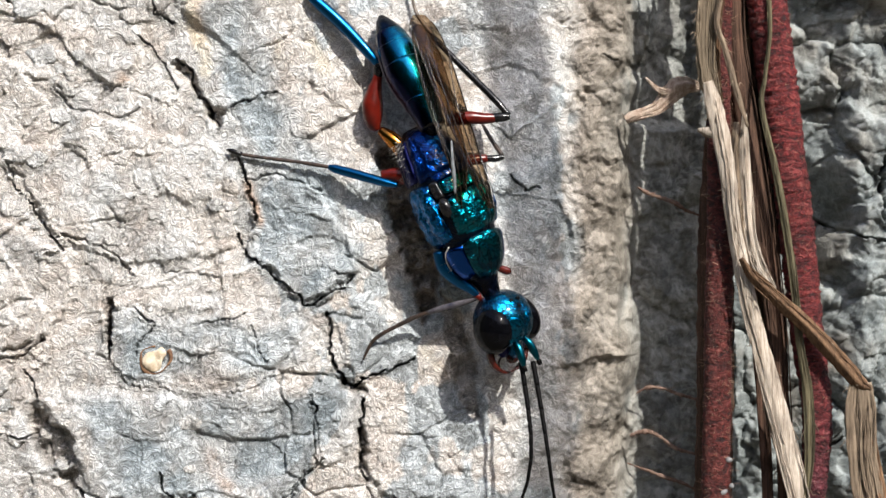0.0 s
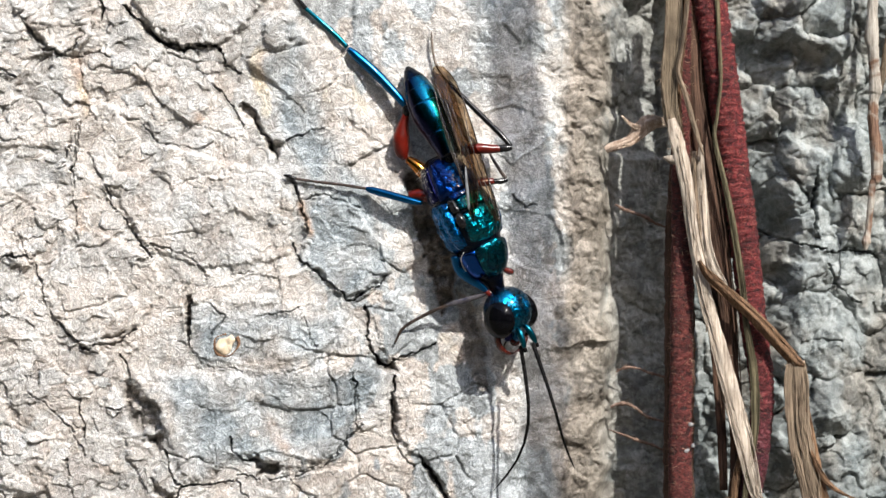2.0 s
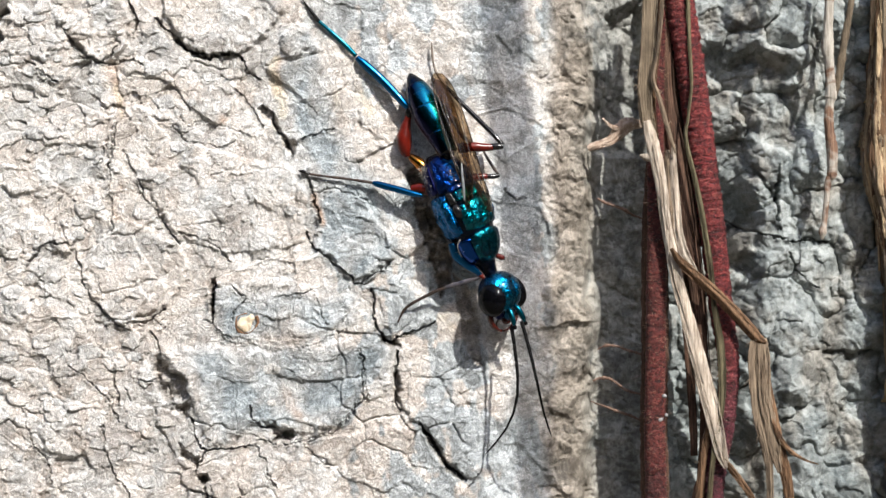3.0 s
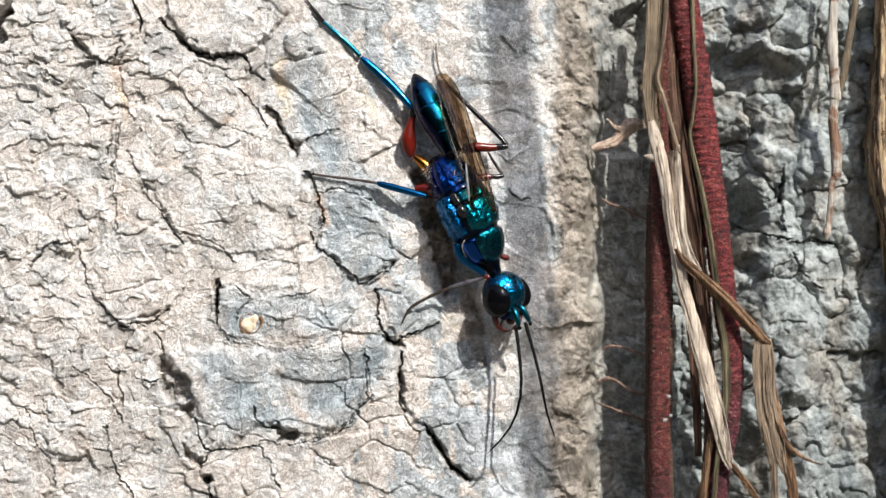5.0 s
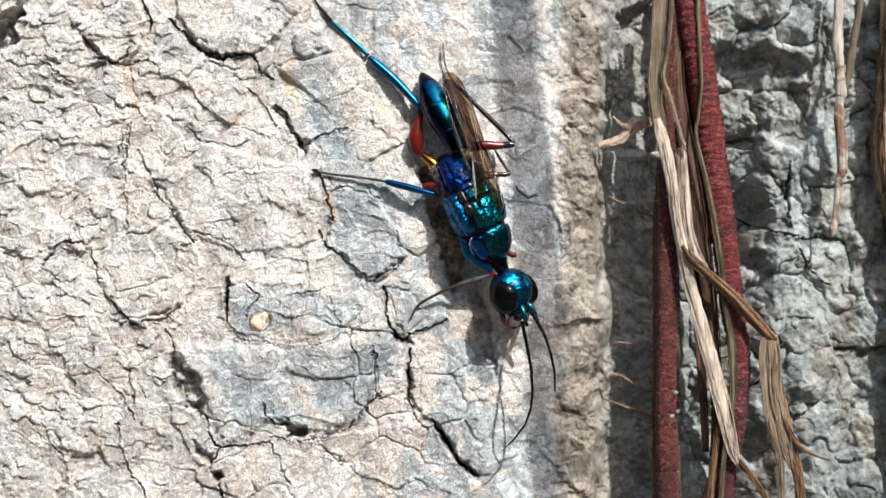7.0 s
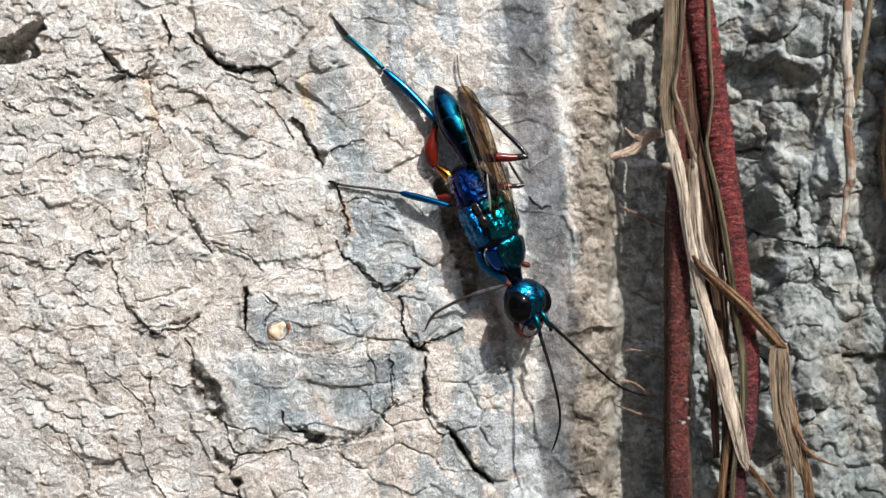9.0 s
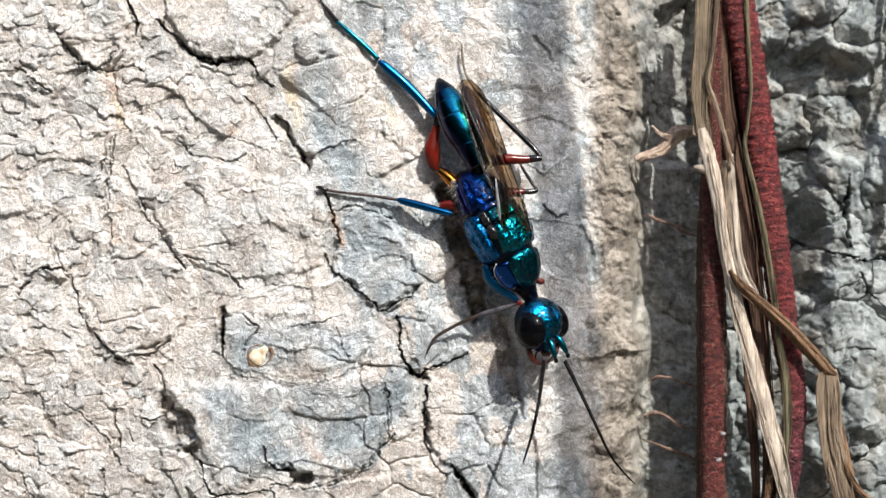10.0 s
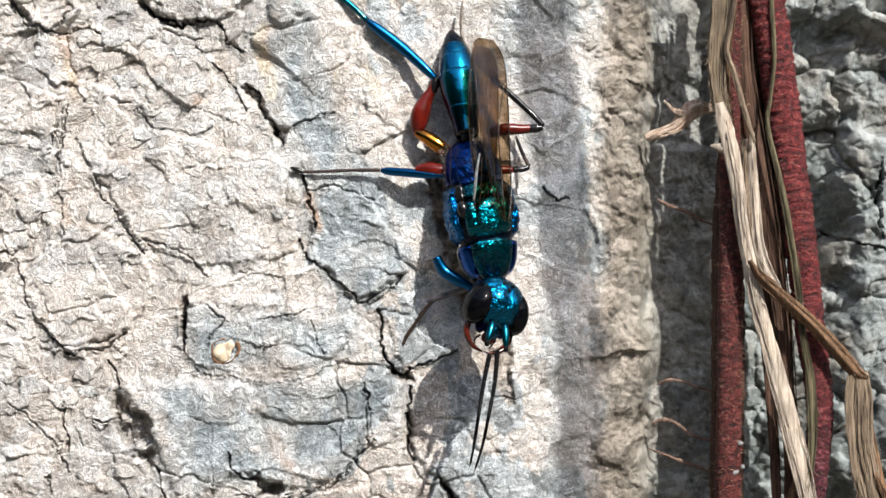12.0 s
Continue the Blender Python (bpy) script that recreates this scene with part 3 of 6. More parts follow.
def bark_patch(parent):
    nx, nz = int((X1 - X0) / STEP) + 1, int((Z1 - Z0) / STEP) + 1
    x, z = np.meshgrid(np.linspace(X0, X1, nx), np.linspace(Z0, Z1, nz))
    jag = 0.16 * fractal(x / 0.9, z / 0.9, 3, 4)
    jog = 0.16 * fractal(x / 0.9, z / 0.9, 23, 4)
    wx = x + 0.8 * fractal(x / 3.5, z / 3.5, 11, 4) + jag
    wz = z + 0.8 * fractal(x / 3.5, z / 3.5, 19, 4) + jog
    # broad form
    h = np.interp(x + 0.7 * fractal(x / 5, z / 7, 31, 3) + 0.5 * fractal(x / 1.6, z / 2.2, 37, 3) * ease(6, 10, x),
                  [-46, -34, -18, -6, 2, 7, 11.3, 12.7, 16, 22, 24.5, 26.5, 29, 31, 33, 36, 46],
                  [-1.6, -0.5, 0.2, 0.3, 0.0, -1.2, -2.4, -6.1, -7.5, -6.8, -5.6, -3.8, -3.4, -3.8, -5.0, -4.8, -6.0])
    ez = np.array([p[1] for p in EDGE][::-1])
    ex = np.array([p[0] for p in EDGE][::-1])
    beyond = (wx - np.interp(wz, ez, ex))
    right = ease(-0.3, 0.6, beyond)
    h -= (0.50 - 0.30 * ease(0.0, 7.0, z)) * right
    far = ease(11.0, 14.0, wx)
    slab = 1 - right
    h += 0.55 * fractal(x / 6, z / 6, 41, 3)
    # large flaky plates
    d1, d2, rnd, tilt = cells(wx / 4.2, wz / 3.4, 5)
    rim = d2 - d1
    h += (rnd - 0.5) * 0.30 * ease(0.0, 0.10, rim) * (1 - far) + 0.30 * tilt * (1 - far)
    open_rim = ease(-0.1, 0.4, fractal(x / 5, z / 5, 51, 3))
    h -= 0.17 * open_rim * np.exp(-(rim / 0.035) ** 2) * slab
    # curled scales
    sx, sz = wx + 0.35 * fractal(x / 1.2, z / 1.2, 61, 3), wz + 0.35 * fractal(x / 1.2, z / 1.2, 67, 3)
    d1, d2, rnd, tilt = cells(sx / 1.5, sz / 1.15, 7)
    flaky = np.maximum(ease(-20, -27, x), ease(8, 14, z) * ease(-10, -16, x))
    scaly = 0.16 + 0.14 * flaky + (0.34 + 0.36 * flaky) * ease(-0.2, 0.35, fractal(x / 7, z / 7, 71, 3) + 0.3 * flaky)
    tone = 0.5 * (rnd - 0.5) + 0.25 * fractal(x / 2.0, z / 2.0, 73, 3) - 0.16 * ease(-2, -9, z)
    h += ((rnd - 0.5) * 0.20 + 0.38 * tilt) * scaly * (slab + 0.55 * right) * (1 - 0.6 * far)
    h -= 0.08 * np.exp(-((d2 - d1) / 0.05) ** 2) * scaly
    d1, d2, rnd, tilt = cells(sx / 0.52 + 3, sz / 0.42, 9)
    tone += 0.45 * (rnd - 0.5)
    h += ((rnd - 0.5) * 0.045 + 0.10 * tilt) * (1 - 0.5 * far)
    h -= 0.035 * np.exp(-((d2 - d1) / 0.08) ** 2)
    rag = fractal(sx / 1.7, sz / 1.4, 201, 4, 0.6)
    h += 0.10 * np.sign(rag) * np.abs(rag) ** 0.6 * np.clip(scaly - 0.2, 0, 1) * slab
    # fine wavy ribs
    h += 0.035 * fractal(sx / 0.45, sz / 0.7, 81, 3, 0.6, True) * (1 - 0.5 * far)
    h += 0.06 * fractal(x / 1.4, z / 1.4, 87, 4, 0.55)
    # rough lumps of the deep bark
    lx, lz = wx + 0.9 * fractal(x / 2.5, z / 2.5, 91, 3), wz + 0.9 * fractal(x / 2.5, z / 2.5, 95, 3)
    lumpy = far * (0.35 + 0.65 * ease(18, 22, x))
    d1, d2, rnd, tilt = cells(lx / 4.0, lz / 4.6, 13)
    h += lumpy * (1.0 * np.sqrt(np.clip(d2 - d1, 0, 1)) - 0.5 + (rnd - 0.5) * 0.9)
    d1, d2, rnd, tilt = cells(lx / 1.3, lz / 1.3, 15)
    h += lumpy * (0.16 * np.sqrt(np.clip(d2 - d1, 0, 1)) + (rnd - 0.5) * 0.3 + 0.55 * fractal(x / 1.9, z / 2.3, 171, 4, 0.55))
    h += 0.22 * fractal(x / 1.4, z / 2.0, 99, 3) * right
    h += (0.42 * fractal(lx / 1.3, lz / 1.5, 181, 4, 0.6) - 0.25 * ease(0.35, 0.7, fractal(x / 1.1, z / 0.9, 187, 3))) * ease(6.5, 8.5, wx) * (1 - ease(16, 18, wx))
    tx, tz = x + 0.30 * fractal(x / 0.6, z / 0.6, 151, 4, 0.6), z + 0.30 * fractal(x / 0.6, z / 0.6, 157, 4, 0.6)
    for rise, soft, ring in PLATES:
        s = inside(tx + 0.6 * (wx - x), tz + 0.6 * (wz - z), ring)
        h += 0.62 * rise * ease(-0.05, soft, s + 0.5 * jag) * (1 - 0.35 * ease(0, 3, s))
    gully = inside(tx, tz, [(13.45, 19.52), (16.52, 21.45), (17.01, 13.29), (16.54, 7.91), (12.31, 7.90), (12.69, 10.63), (11.73, 11.45), (13.08, 12.31), (13.74, 14.72)])
    h -= 1.9 * ease(-0.4, 0.5, gully)
    hollow = inside(lx, lz, [(20.76, 15.82), (22.21, 17.47), (23.90, 15.44), (26.08, 16.61), (28.01, 15.36), (29.95, 16.04), (31.16, 17.88), (33.09, 18.37), (33.09, 11.50), (29.70, 9.08), (27.77, 8.59), (25.59, 9.06), (25.12, -2.52), (22.07, -2.53), (21.00, 8.57)])
    h -= 1.5 * ease(-0.9, 0.9, hollow)
    tear = np.zeros_like(x)
    for depth, stain_shade, ring in CAVITIES:
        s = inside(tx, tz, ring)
        tear = np.maximum(tear, stain_shade * ease(-0.05, 0.25, s))
        h -= depth * ease(-0.06, 0.35, s) * (0.8 + 0.5 * fractal(x / 0.7, z / 0.7, 163, 3))
    cx = x + 0.36 * fractal(x / 1.1, z / 1.1, 131, 5, 0.62) + 0.14 * fractal(x / 0.35, z / 0.35, 133, 2)
    cz = z + 0.36 * fractal(x / 1.1, z / 1.1, 137, 5, 0.62) + 0.14 * fractal(x / 0.35, z / 0.35, 139, 2)
    gape = 0.75 + 0.9 * fractal(x / 1.3, z / 1.3, 141, 3)
    for width, depth, line in CRACKS:
        d, along = off_line(cx, cz, line)
        w = 0.54 * width * (0.3 + 0.7 * np.sin(np.pi * np.clip(along, 0.04, 0.96)) ** 0.6) * np.clip(gape, 0.22, 1.6)
        w = np.maximum(w, 0.065)
        h -= depth * min(1.0, width / 0.13) * np.clip(gape + 0.35, 0.3, 1.2) * np.exp(-(d / w) ** 4) - 0.10 * np.exp(-((d - 1.6 * w) / (0.9 * w)) ** 2)
    # the sheet bends back to the trunk along its border
    border = np.minimum(np.minimum(x - X0, X1 - x), np.minimum(z - Z0, Z1 - z))
    h = h * ease(0, 2.5, border) - 13.0 * (1 - ease(0, 2.5, border))
    me = bpy.data.meshes.new("bark")
    co = np.stack([x, -h, z], -1).reshape(-1, 3) * MM
    k = np.arange(nx * nz).reshape(nz, nx)
    quads = np.stack([k[:-1, :-1], k[:-1, 1:], k[1:, 1:], k[1:, :-1]], -1).reshape(-1, 4)
    me.vertices.add(len(co))
    me.vertices.foreach_set("co", co.ravel().astype(np.float32))
    me.loops.add(quads.size)
    me.loops.foreach_set("vertex_index", quads.ravel().astype(np.int32))
    me.polygons.add(len(quads))
    me.polygons.foreach_set("loop_start", np.arange(0, quads.size, 4, dtype=np.int32))
    me.update(calc_edges=True)
    me.validate()
    # growth on the bark: slate lichen, rust stains, bare wood; some slate is painted shade
    blot = fractal(x / 2.2, z / 3.2, 111, 4)
    lichen = 0.8 * ease(0.10, 0.26, blot + 0.12 * slab)
    lichen *= 0.35 + 0.65 * ease(-15, -7, x)
    for amount, ring in (
        (1.2, [(-11.47, -0.27), (-7.83, -3.30), (-4.71, -1.19), (-5.41, 1.14), (-9.62, 4.49)]),
        (1.1, [(-19.61, -3.56), (-7.73, -4.46), (-8.65, -7.03), (-18.43, -8.02)]),
        (1.0, [(-22.15, -8.68), (-4.92, -8.65), (-7.71, -12.85), (-18.87, -16.59)]),
        (1.2, [(-13.95, 17.70), (-11.53, 17.70), (-10.81, 13.73), (-9.40, 8.83), (-6.36, 4.87), (-4.71, -0.77), (-7.27, -0.78), (-9.62, 4.16), (-12.20, 8.36), (-13.56, 12.79)]),
        # bluish tint of the cast shadow band, painted along its length
        (0.75, [(1.47, 22.83), (6.27, 22.84), (6.77, 5.90), (7.52, -21.42), (7.53, -24.60), (4.71, -24.60), (4.45, -8.20), (3.48, 5.89)]),
        (0.85, [(0.61, 20.79), (6.22, 20.81), (6.70, 12.85), (4.37, 7.70), (2.03, 11.43)]),
    ):
        lichen = np.maximum(lichen, amount * ease(-1.0, 0.8, inside(wx, wz, ring)) * (0.75 + 0.6 * blot))
    # from the groove rightward: slate growth with cool shade painted in
    lichen = np.maximum(lichen, (0.65 * ease(11.5, 13.5, wx) + 0.2 * ease(16, 19, wx)) * (0.95 + 0.4 * blot))
    rust = np.zeros_like(x)
    for spread, line in (
        (0.45, [(-28.07, 14.61), (-27.73, 12.75), (-27.44, 10.41)]),
        (0.35, [(-27.56, 4.35), (-27.69, 2.02)]),
        (0.45, [(-13.85, 14.66), (-14.08, 12.32)]),
        (0.5, [(-13.53, -12.39), (-12.36, -13.79)]),
        (0.3, [(-10.78, 3.93), (-10.55, 1.83)]),
        (0.4, [(-19.20, 10.67), (-18.50, 10.44)]),
        (0.4, [(-0.03, -5.61), (0.44, -7.71)]),
    ):
        d, _ = off_line(wx, wz, line)
        rust = np.maximum(rust, 0.7 * np.exp(-(d / spread) ** 2) * (0.6 + 0.8 * blot))
    bare = np.zeros_like(x)
    for spread, line in (
        (0.40, [(-7.78, 12.11), (-6.84, 10.94)]),
        (0.50, [(-14.32, 14.89), (-14.17, 12.79), (-13.93, 10.69)]),
        (0.30, [(-27.73, 12.75), (-27.58, 10.41)]),
        (0.25, [(-9.55, 13.04), (-9.45, 11.40)]),
        (0.35, [(-0.73, -6.12), (-0.05, -7.08)]),
        (0.30, [(-14.08, 13.25), (-13.75, 12.09)]),
        (0.22, [(-0.27, -6.54), (-0.12, -7.24)]),
    ):
        d, _ = off_line(wx, wz, line)
        bare = np.maximum(bare, 0.65 * (0.7 + 0.9 * blot) * np.exp(-(d / spread) ** 4))
    # earth brown of the tan band; in the groove it also paints shade
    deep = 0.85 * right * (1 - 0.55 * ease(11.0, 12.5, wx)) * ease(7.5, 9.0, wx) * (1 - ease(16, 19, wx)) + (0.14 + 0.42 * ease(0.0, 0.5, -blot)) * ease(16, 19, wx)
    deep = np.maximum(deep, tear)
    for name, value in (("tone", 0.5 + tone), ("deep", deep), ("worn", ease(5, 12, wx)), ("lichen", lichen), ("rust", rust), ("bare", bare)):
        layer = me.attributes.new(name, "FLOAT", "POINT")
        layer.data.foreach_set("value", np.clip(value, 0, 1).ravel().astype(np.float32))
    me.materials.append(BARK)
    me.shade_smooth()
    ob = new("bark", me)
    ob.parent = parent

    def height(px, pz):
        i = int(round((pz - Z0) / (Z1 - Z0) * (nz - 1)))
        j = int(round((px - X0) / (X1 - X0) * (nx - 1)))
        return float(h[min(max(i, 0), nz - 1), min(max(j, 0), nx - 1)])

    return height


def trunk_body(parent):
    """The rest of the trunk, tapered and furrowed, from the ground up past the view."""
    verts, faces = [], []
    rows, sides = 90, 96
    for i in range(rows):
        zz = -1150 + 2600 * i / (rows - 1)
        radius = 152 - 0.010 * zz + 60 * max(0.0, (-850 - zz) / 300) ** 2
        for j in range(sides):
            a = 2 * math.pi * j / sides
            front = max(0.0, -math.sin(a)) ** 6 * math.exp(-(zz / 90) ** 2)
            r = radius + (1 - front) * (5 * noise.noise((math.cos(a) * 5, math.sin(a) * 5, zz / 90)) + 3 * math.cos(14 * a + zz / 130)) - 4 * front
            verts.append((r * math.cos(a), 164 + r * math.sin(a), zz))
    for i in range(rows - 1):
        for j in range(sides):
            faces.append((i * sides + j, i * sides + (j + 1) % sides, (i + 1) * sides + (j + 1) % sides, (i + 1) * sides + j))
    faces.append(tuple(range((rows - 1) * sides, rows * sides)))
    solid("trunk", verts, faces, BARK, parent)


tree = thing("tree_trunk", "weathered grey tree trunk with cracked flaking bark", "tree trunk")
bark_height = bark_patch(tree)
trunk_body(tree)



def bark_flake(parent, at, size, rng):
    """A thin scale of bark, ragged and curled up at one edge."""
    x0, z0 = at
    base = (x0, -bark_height(x0, z0), z0)
    curl, seed = rng.uniform(0, 2 * math.pi), rng.uniform(0, 90)
    sides, rings = 18, (0.0, 0.4, 0.75, 1.0)
    verts, faces = [], []
    for k, r in enumerate(rings):
        for j in range(sides):
            a = 2 * math.pi * j / sides
            q = size * r * (1 + 0.45 * noise.noise((1.3 * math.cos(a), 1.3 * math.sin(a), seed)) + 0.22 * noise.noise((4 * math.cos(a), 4 * math.sin(a), seed)))
            dx, dz = q * math.cos(a) * 1.25, q * math.sin(a) * 0.85
            lift = 0.03 + 0.03 * (1 - r * r) + 0.13 * size * r * r * max(0.0, math.cos(a - curl)) + 0.03 * noise.noise((3 * dx, 3 * dz, seed))
            low = 0.6 * bark_height(x0 + dx, z0 + dz) + 0.4 * bark_height(x0 + 0.5 * dx, z0 + 0.5 * dz)
            verts.append((dx, -low - lift - base[1], dz))
    for j in range(sides):
        dx, y, dz = verts[(len(rings) - 1) * sides + j]
        verts.append((0.94 * dx, y + 0.16 + 0.1 * size, 0.94 * dz))
    for k in range(len(rings)):
        for j in range(sides):
            i = (j + 1) % sides
            faces.append((k * sides + j, k * sides + i, k * sides + sides + i, k * sides + sides + j))
    ob = solid("bark_flake", verts, faces, BARK, parent)
    ob.location = [c * MM for c in base]
    n = len(verts)
    for name, value in (("tone", 0.5 + rng.uniform(-0.12, 0.16)), ("lichen", rng.uniform(0, 0.45)), ("deep", 0.0), ("worn", 0.0), ("rust", 0.0), ("bare", 0.0)):
        ob.data.attributes.new(name, "FLOAT", "POINT").data.foreach_set("value", np.full(n, value, np.float32))


rng = np.random.RandomState(41)
for k in range(230):
    u, v = rng.rand(), rng.rand()
    x, z = -42 + 32 * u ** 1.3, -24 + 47 * v
    if x > -22 and z < 9 and rng.rand() < 0.75:
        continue
    if x > -0.6 * (z + 8) - 4 and z > 0:
        continue
    bark_flake(tree, (x, z), rng.uniform(0.3, 0.8), rng)

ground_mat = plain_material("dry_soil", (0.09, 0.08, 0.062), (0.17, 0.155, 0.125), 0.95, 0.01, 0.2, 2.0)
ground = solid("ground", [(-2e6, -2e6, -1150), (2e6, -2e6, -1150), (2e6, 2e6, -1150), (-2e6, 2e6, -1150)], [(0, 1, 2, 3)], ground_mat, smooth=False)
tagged(ground, "dry brown soil round the tree", "ground", kind="structure")

# unseen dark ring added round the tree, taller at left to darken reflections
surround_mat = plain_material("surround_green", (0.018, 0.03, 0.010), (0.07, 0.10, 0.035), 0.8, 0.004, 0.2, 60.0)
ring = []
for k in range(64):
    a = 2 * math.pi * k / 64
    for top in (0, 1):
        r = 9000 + 900 * noise.noise((k * 0.7, top * 3.1, 0.0)) - 700 * top
        ring.append((r * math.cos(a), r * math.sin(a), -1160 + top * (3800 + 1500 * max(0.0, -math.sin(a)) + 3200 * max(0.0, -math.cos(a)) + 1200 * noise.noise((k * 0.9, 7.0, 1.0)))))
surround = solid("backdrop", ring, [(2 * k, 2 * ((k + 1) % 64), 2 * ((k + 1) % 64) + 1, 2 * k + 1) for k in range(64)], surround_mat)
tagged(surround, "unseen dark green ring added to darken reflections", "backdrop", kind="structure")


# ---- roots and dry strands that hang before the bark ----
def strand(name, label, category, material, points, per=8, sides=12, flat=0.8, rough=0.12, seed=1, lobes=0, group="", wrinkle=0.0):
    """One plain strand; points are (x, y, z, radius)."""
    base = points[-1][:3]
    ob = solid(name, *tube(points, per, sides, flat, 0.02, rough, seed, base, lobes, wrinkle), material)
    ob.location = [c * MM for c in base]
    return tagged(ob, label, category, group)


def hairs(parent, points, material, count, reach, seed, base):
    """Short fine hairs all round a root."""
    rng = np.random.RandomState(seed)
    p = spline(points, 10)
    verts, faces = [], []
    for _ in range(count):
        k = rng.randint(0, len(p) - 1)
        c = p[k, :3] + (p[k + 1, :3] - p[k, :3]) * rng.rand() - np.array(base)
        a = rng.rand() * 2 * math.pi
        out = np.array((math.cos(a), -abs(math.sin(a)) if rng.rand() < 0.8 else math.sin(a), 0.5 * rng.randn()))
        out /= np.linalg.norm(out)
        s = c + out * p[k, 3] * 0.9
        e = s + (out + 0.5 * rng.randn(3)) * reach * (0.3 + rng.rand())
        w = np.cross(out, (0, 0, 1.0)) * 0.018
        u = np.array((0, 0, 0.018))
        n = len(verts)
        verts += [tuple(s + w), tuple(s - w * 0.5 + u), tuple(s - w * 0.5 - u), tuple(e)]
        faces += [(n, n + 1, n + 3), (n + 1, n + 2, n + 3), (n + 2, n, n + 3)]
    return tagged(solid("root_hair", verts, faces, material, parent), kind="stuff")


def hairy_root(name, label, material, hair, points, per, sides, seed, count, reach, wrinkle):
    base = points[-1][:3]
    ob = thing(name, label, "root", "roots before the bark", base)
    solid("root_core", *tube(points, per, sides, 0.9, 0.02, 0.05, seed, base, 0, wrinkle), material, ob)
    hairs(ob, points, hair, count, reach, seed, base)
    return ob


hairy_root("red_root", "dark red hairy climbing root hanging before the bark", ROOT_RED, ROOT_HAIR,
           [(18.49, 0.80, 23.33, 1.25), (19.06, 0.80, 20.03, 1.20), (19.81, 0.80, 15.33, 1.20), (20.38, 0.80, 11.09, 1.20), (20.95, 0.80, 6.86, 1.15), (21.56, 0.80, 2.64, 1.10), (21.99, 0.80, -1.12, 1.05), (22.46, 0.80, -5.34, 1.00), (23.07, 0.80, -10.03, 0.90), (22.75, 0.80, -14.72, 0.85), (22.00, 0.80, -18.94, 0.85), (21.44, 0.80, -25.02, 0.85)], 30, 28, 2, 1500, 0.20, 0.10)
hairy_root("red_root", "red root, colour darkened as in the shade of strands", ROOT_SHADED, ROOT_HAIR,
           [(17.88, 1.20, 23.39, 0.50), (17.61, 1.20, 18.20, 0.55), (17.33, 1.20, 13.01, 0.60), (17.05, 1.20, 7.82, 0.70), (17.15, 1.20, 2.17, 0.78), (17.11, 1.20, -3.48, 0.85), (17.06, 1.20, -9.12, 0.85), (16.98, 1.20, -14.76, 0.88), (17.08, 1.20, -20.40, 0.90), (17.08, 1.20, -25.09, 0.90)], 24, 24, 3, 1600, 0.42, 0.09)
# added, mostly hidden: its shadow closes lit gaps on the bark
hairy_root("hairy_root", "dark brown root added behind a red one to shade bark", FIBRE_DARK, ROOT_HAIR,
           [(18.16, 3.30, 23.75, 0.60), (17.88, 3.30, 17.52, 0.60), (17.50, 3.30, 11.78, 0.60), (17.31, 3.30, 7.00, 0.80), (17.22, 3.30, 2.23, 1.05), (17.23, 3.30, -3.49, 1.15), (17.23, 3.30, -9.22, 1.15), (17.14, 3.30, -14.93, 1.15), (17.24, 3.30, -20.64, 1.20), (17.25, 3.30, -25.40, 1.20)], 16, 18, 35, 700, 0.3, 0.1)
G = "dry strands before the bark"


def ribbon(points, material, parent, base, seed, name="strip", fold=0.25, thick=0.10, per=9, cols=11, ragged=0.12):
    """A flat strip of fibre with a fold along it, uneven edges and fine ridges; points are (x, y, z, half width)."""
    p = spline(points, per)
    n = len(p)
    ahead = np.gradient(p[:, :3], axis=0)
    ahead /= np.linalg.norm(ahead, axis=1)[:, None]
    side = np.cross(ahead, (0, 1.0, 0))
    side /= np.linalg.norm(side, axis=1)[:, None]
    verts, faces = [], []
    for k in range(n):
        c, w = p[k, :3] - np.array(base), max(p[k, 3], 0.01)
        for face in (-1, 1):
            for j in range(cols):
                u = -1 + 2 * j / (cols - 1)
                edge = 1 + ragged * noise.noise((k * 0.35, 5 * math.copysign(1, u), seed * 3.1)) * abs(u)
                ridge = 0.08 * noise.noise((u * 5 + 0.15 * noise.noise((k * 0.2, seed, 0)), k * 0.05, seed * 1.7))
                bow = fold * w * (abs(u - 0.2 * math.sin(0.08 * k + seed)) - 0.6)
                y = bow + ridge * min(1, w * 3) + face * 0.5 * thick * min(1.0, 3 * w) * (1 - 0.75 * u * u)
                v = c + side[k] * (u * w * edge)
                verts.append((v[0], v[1] + y, v[2]))
    row = 2 * cols
    for k in range(n - 1):
        for j in range(cols - 1):
            a, b = k * row + j, (k + 1) * row + j
            faces.append((a, a + 1, b + 1, b))
            faces.append((a + cols + 1, a + cols, b + cols, b + cols + 1))
        for j in (0, cols - 1):
            a, b = k * row + j, (k + 1) * row + j
            faces.append((a, b, b + cols, a + cols) if j == 0 else (a + cols, b + cols, b, a))
    for k in (0, n - 1):
        loop = [k * row + j for j in range(cols)] + [k * row + cols + j for j in range(cols - 1, -1, -1)]
        faces.append(tuple(loop if k else loop[::-1]))
    return solid(name, verts, faces, material, parent)


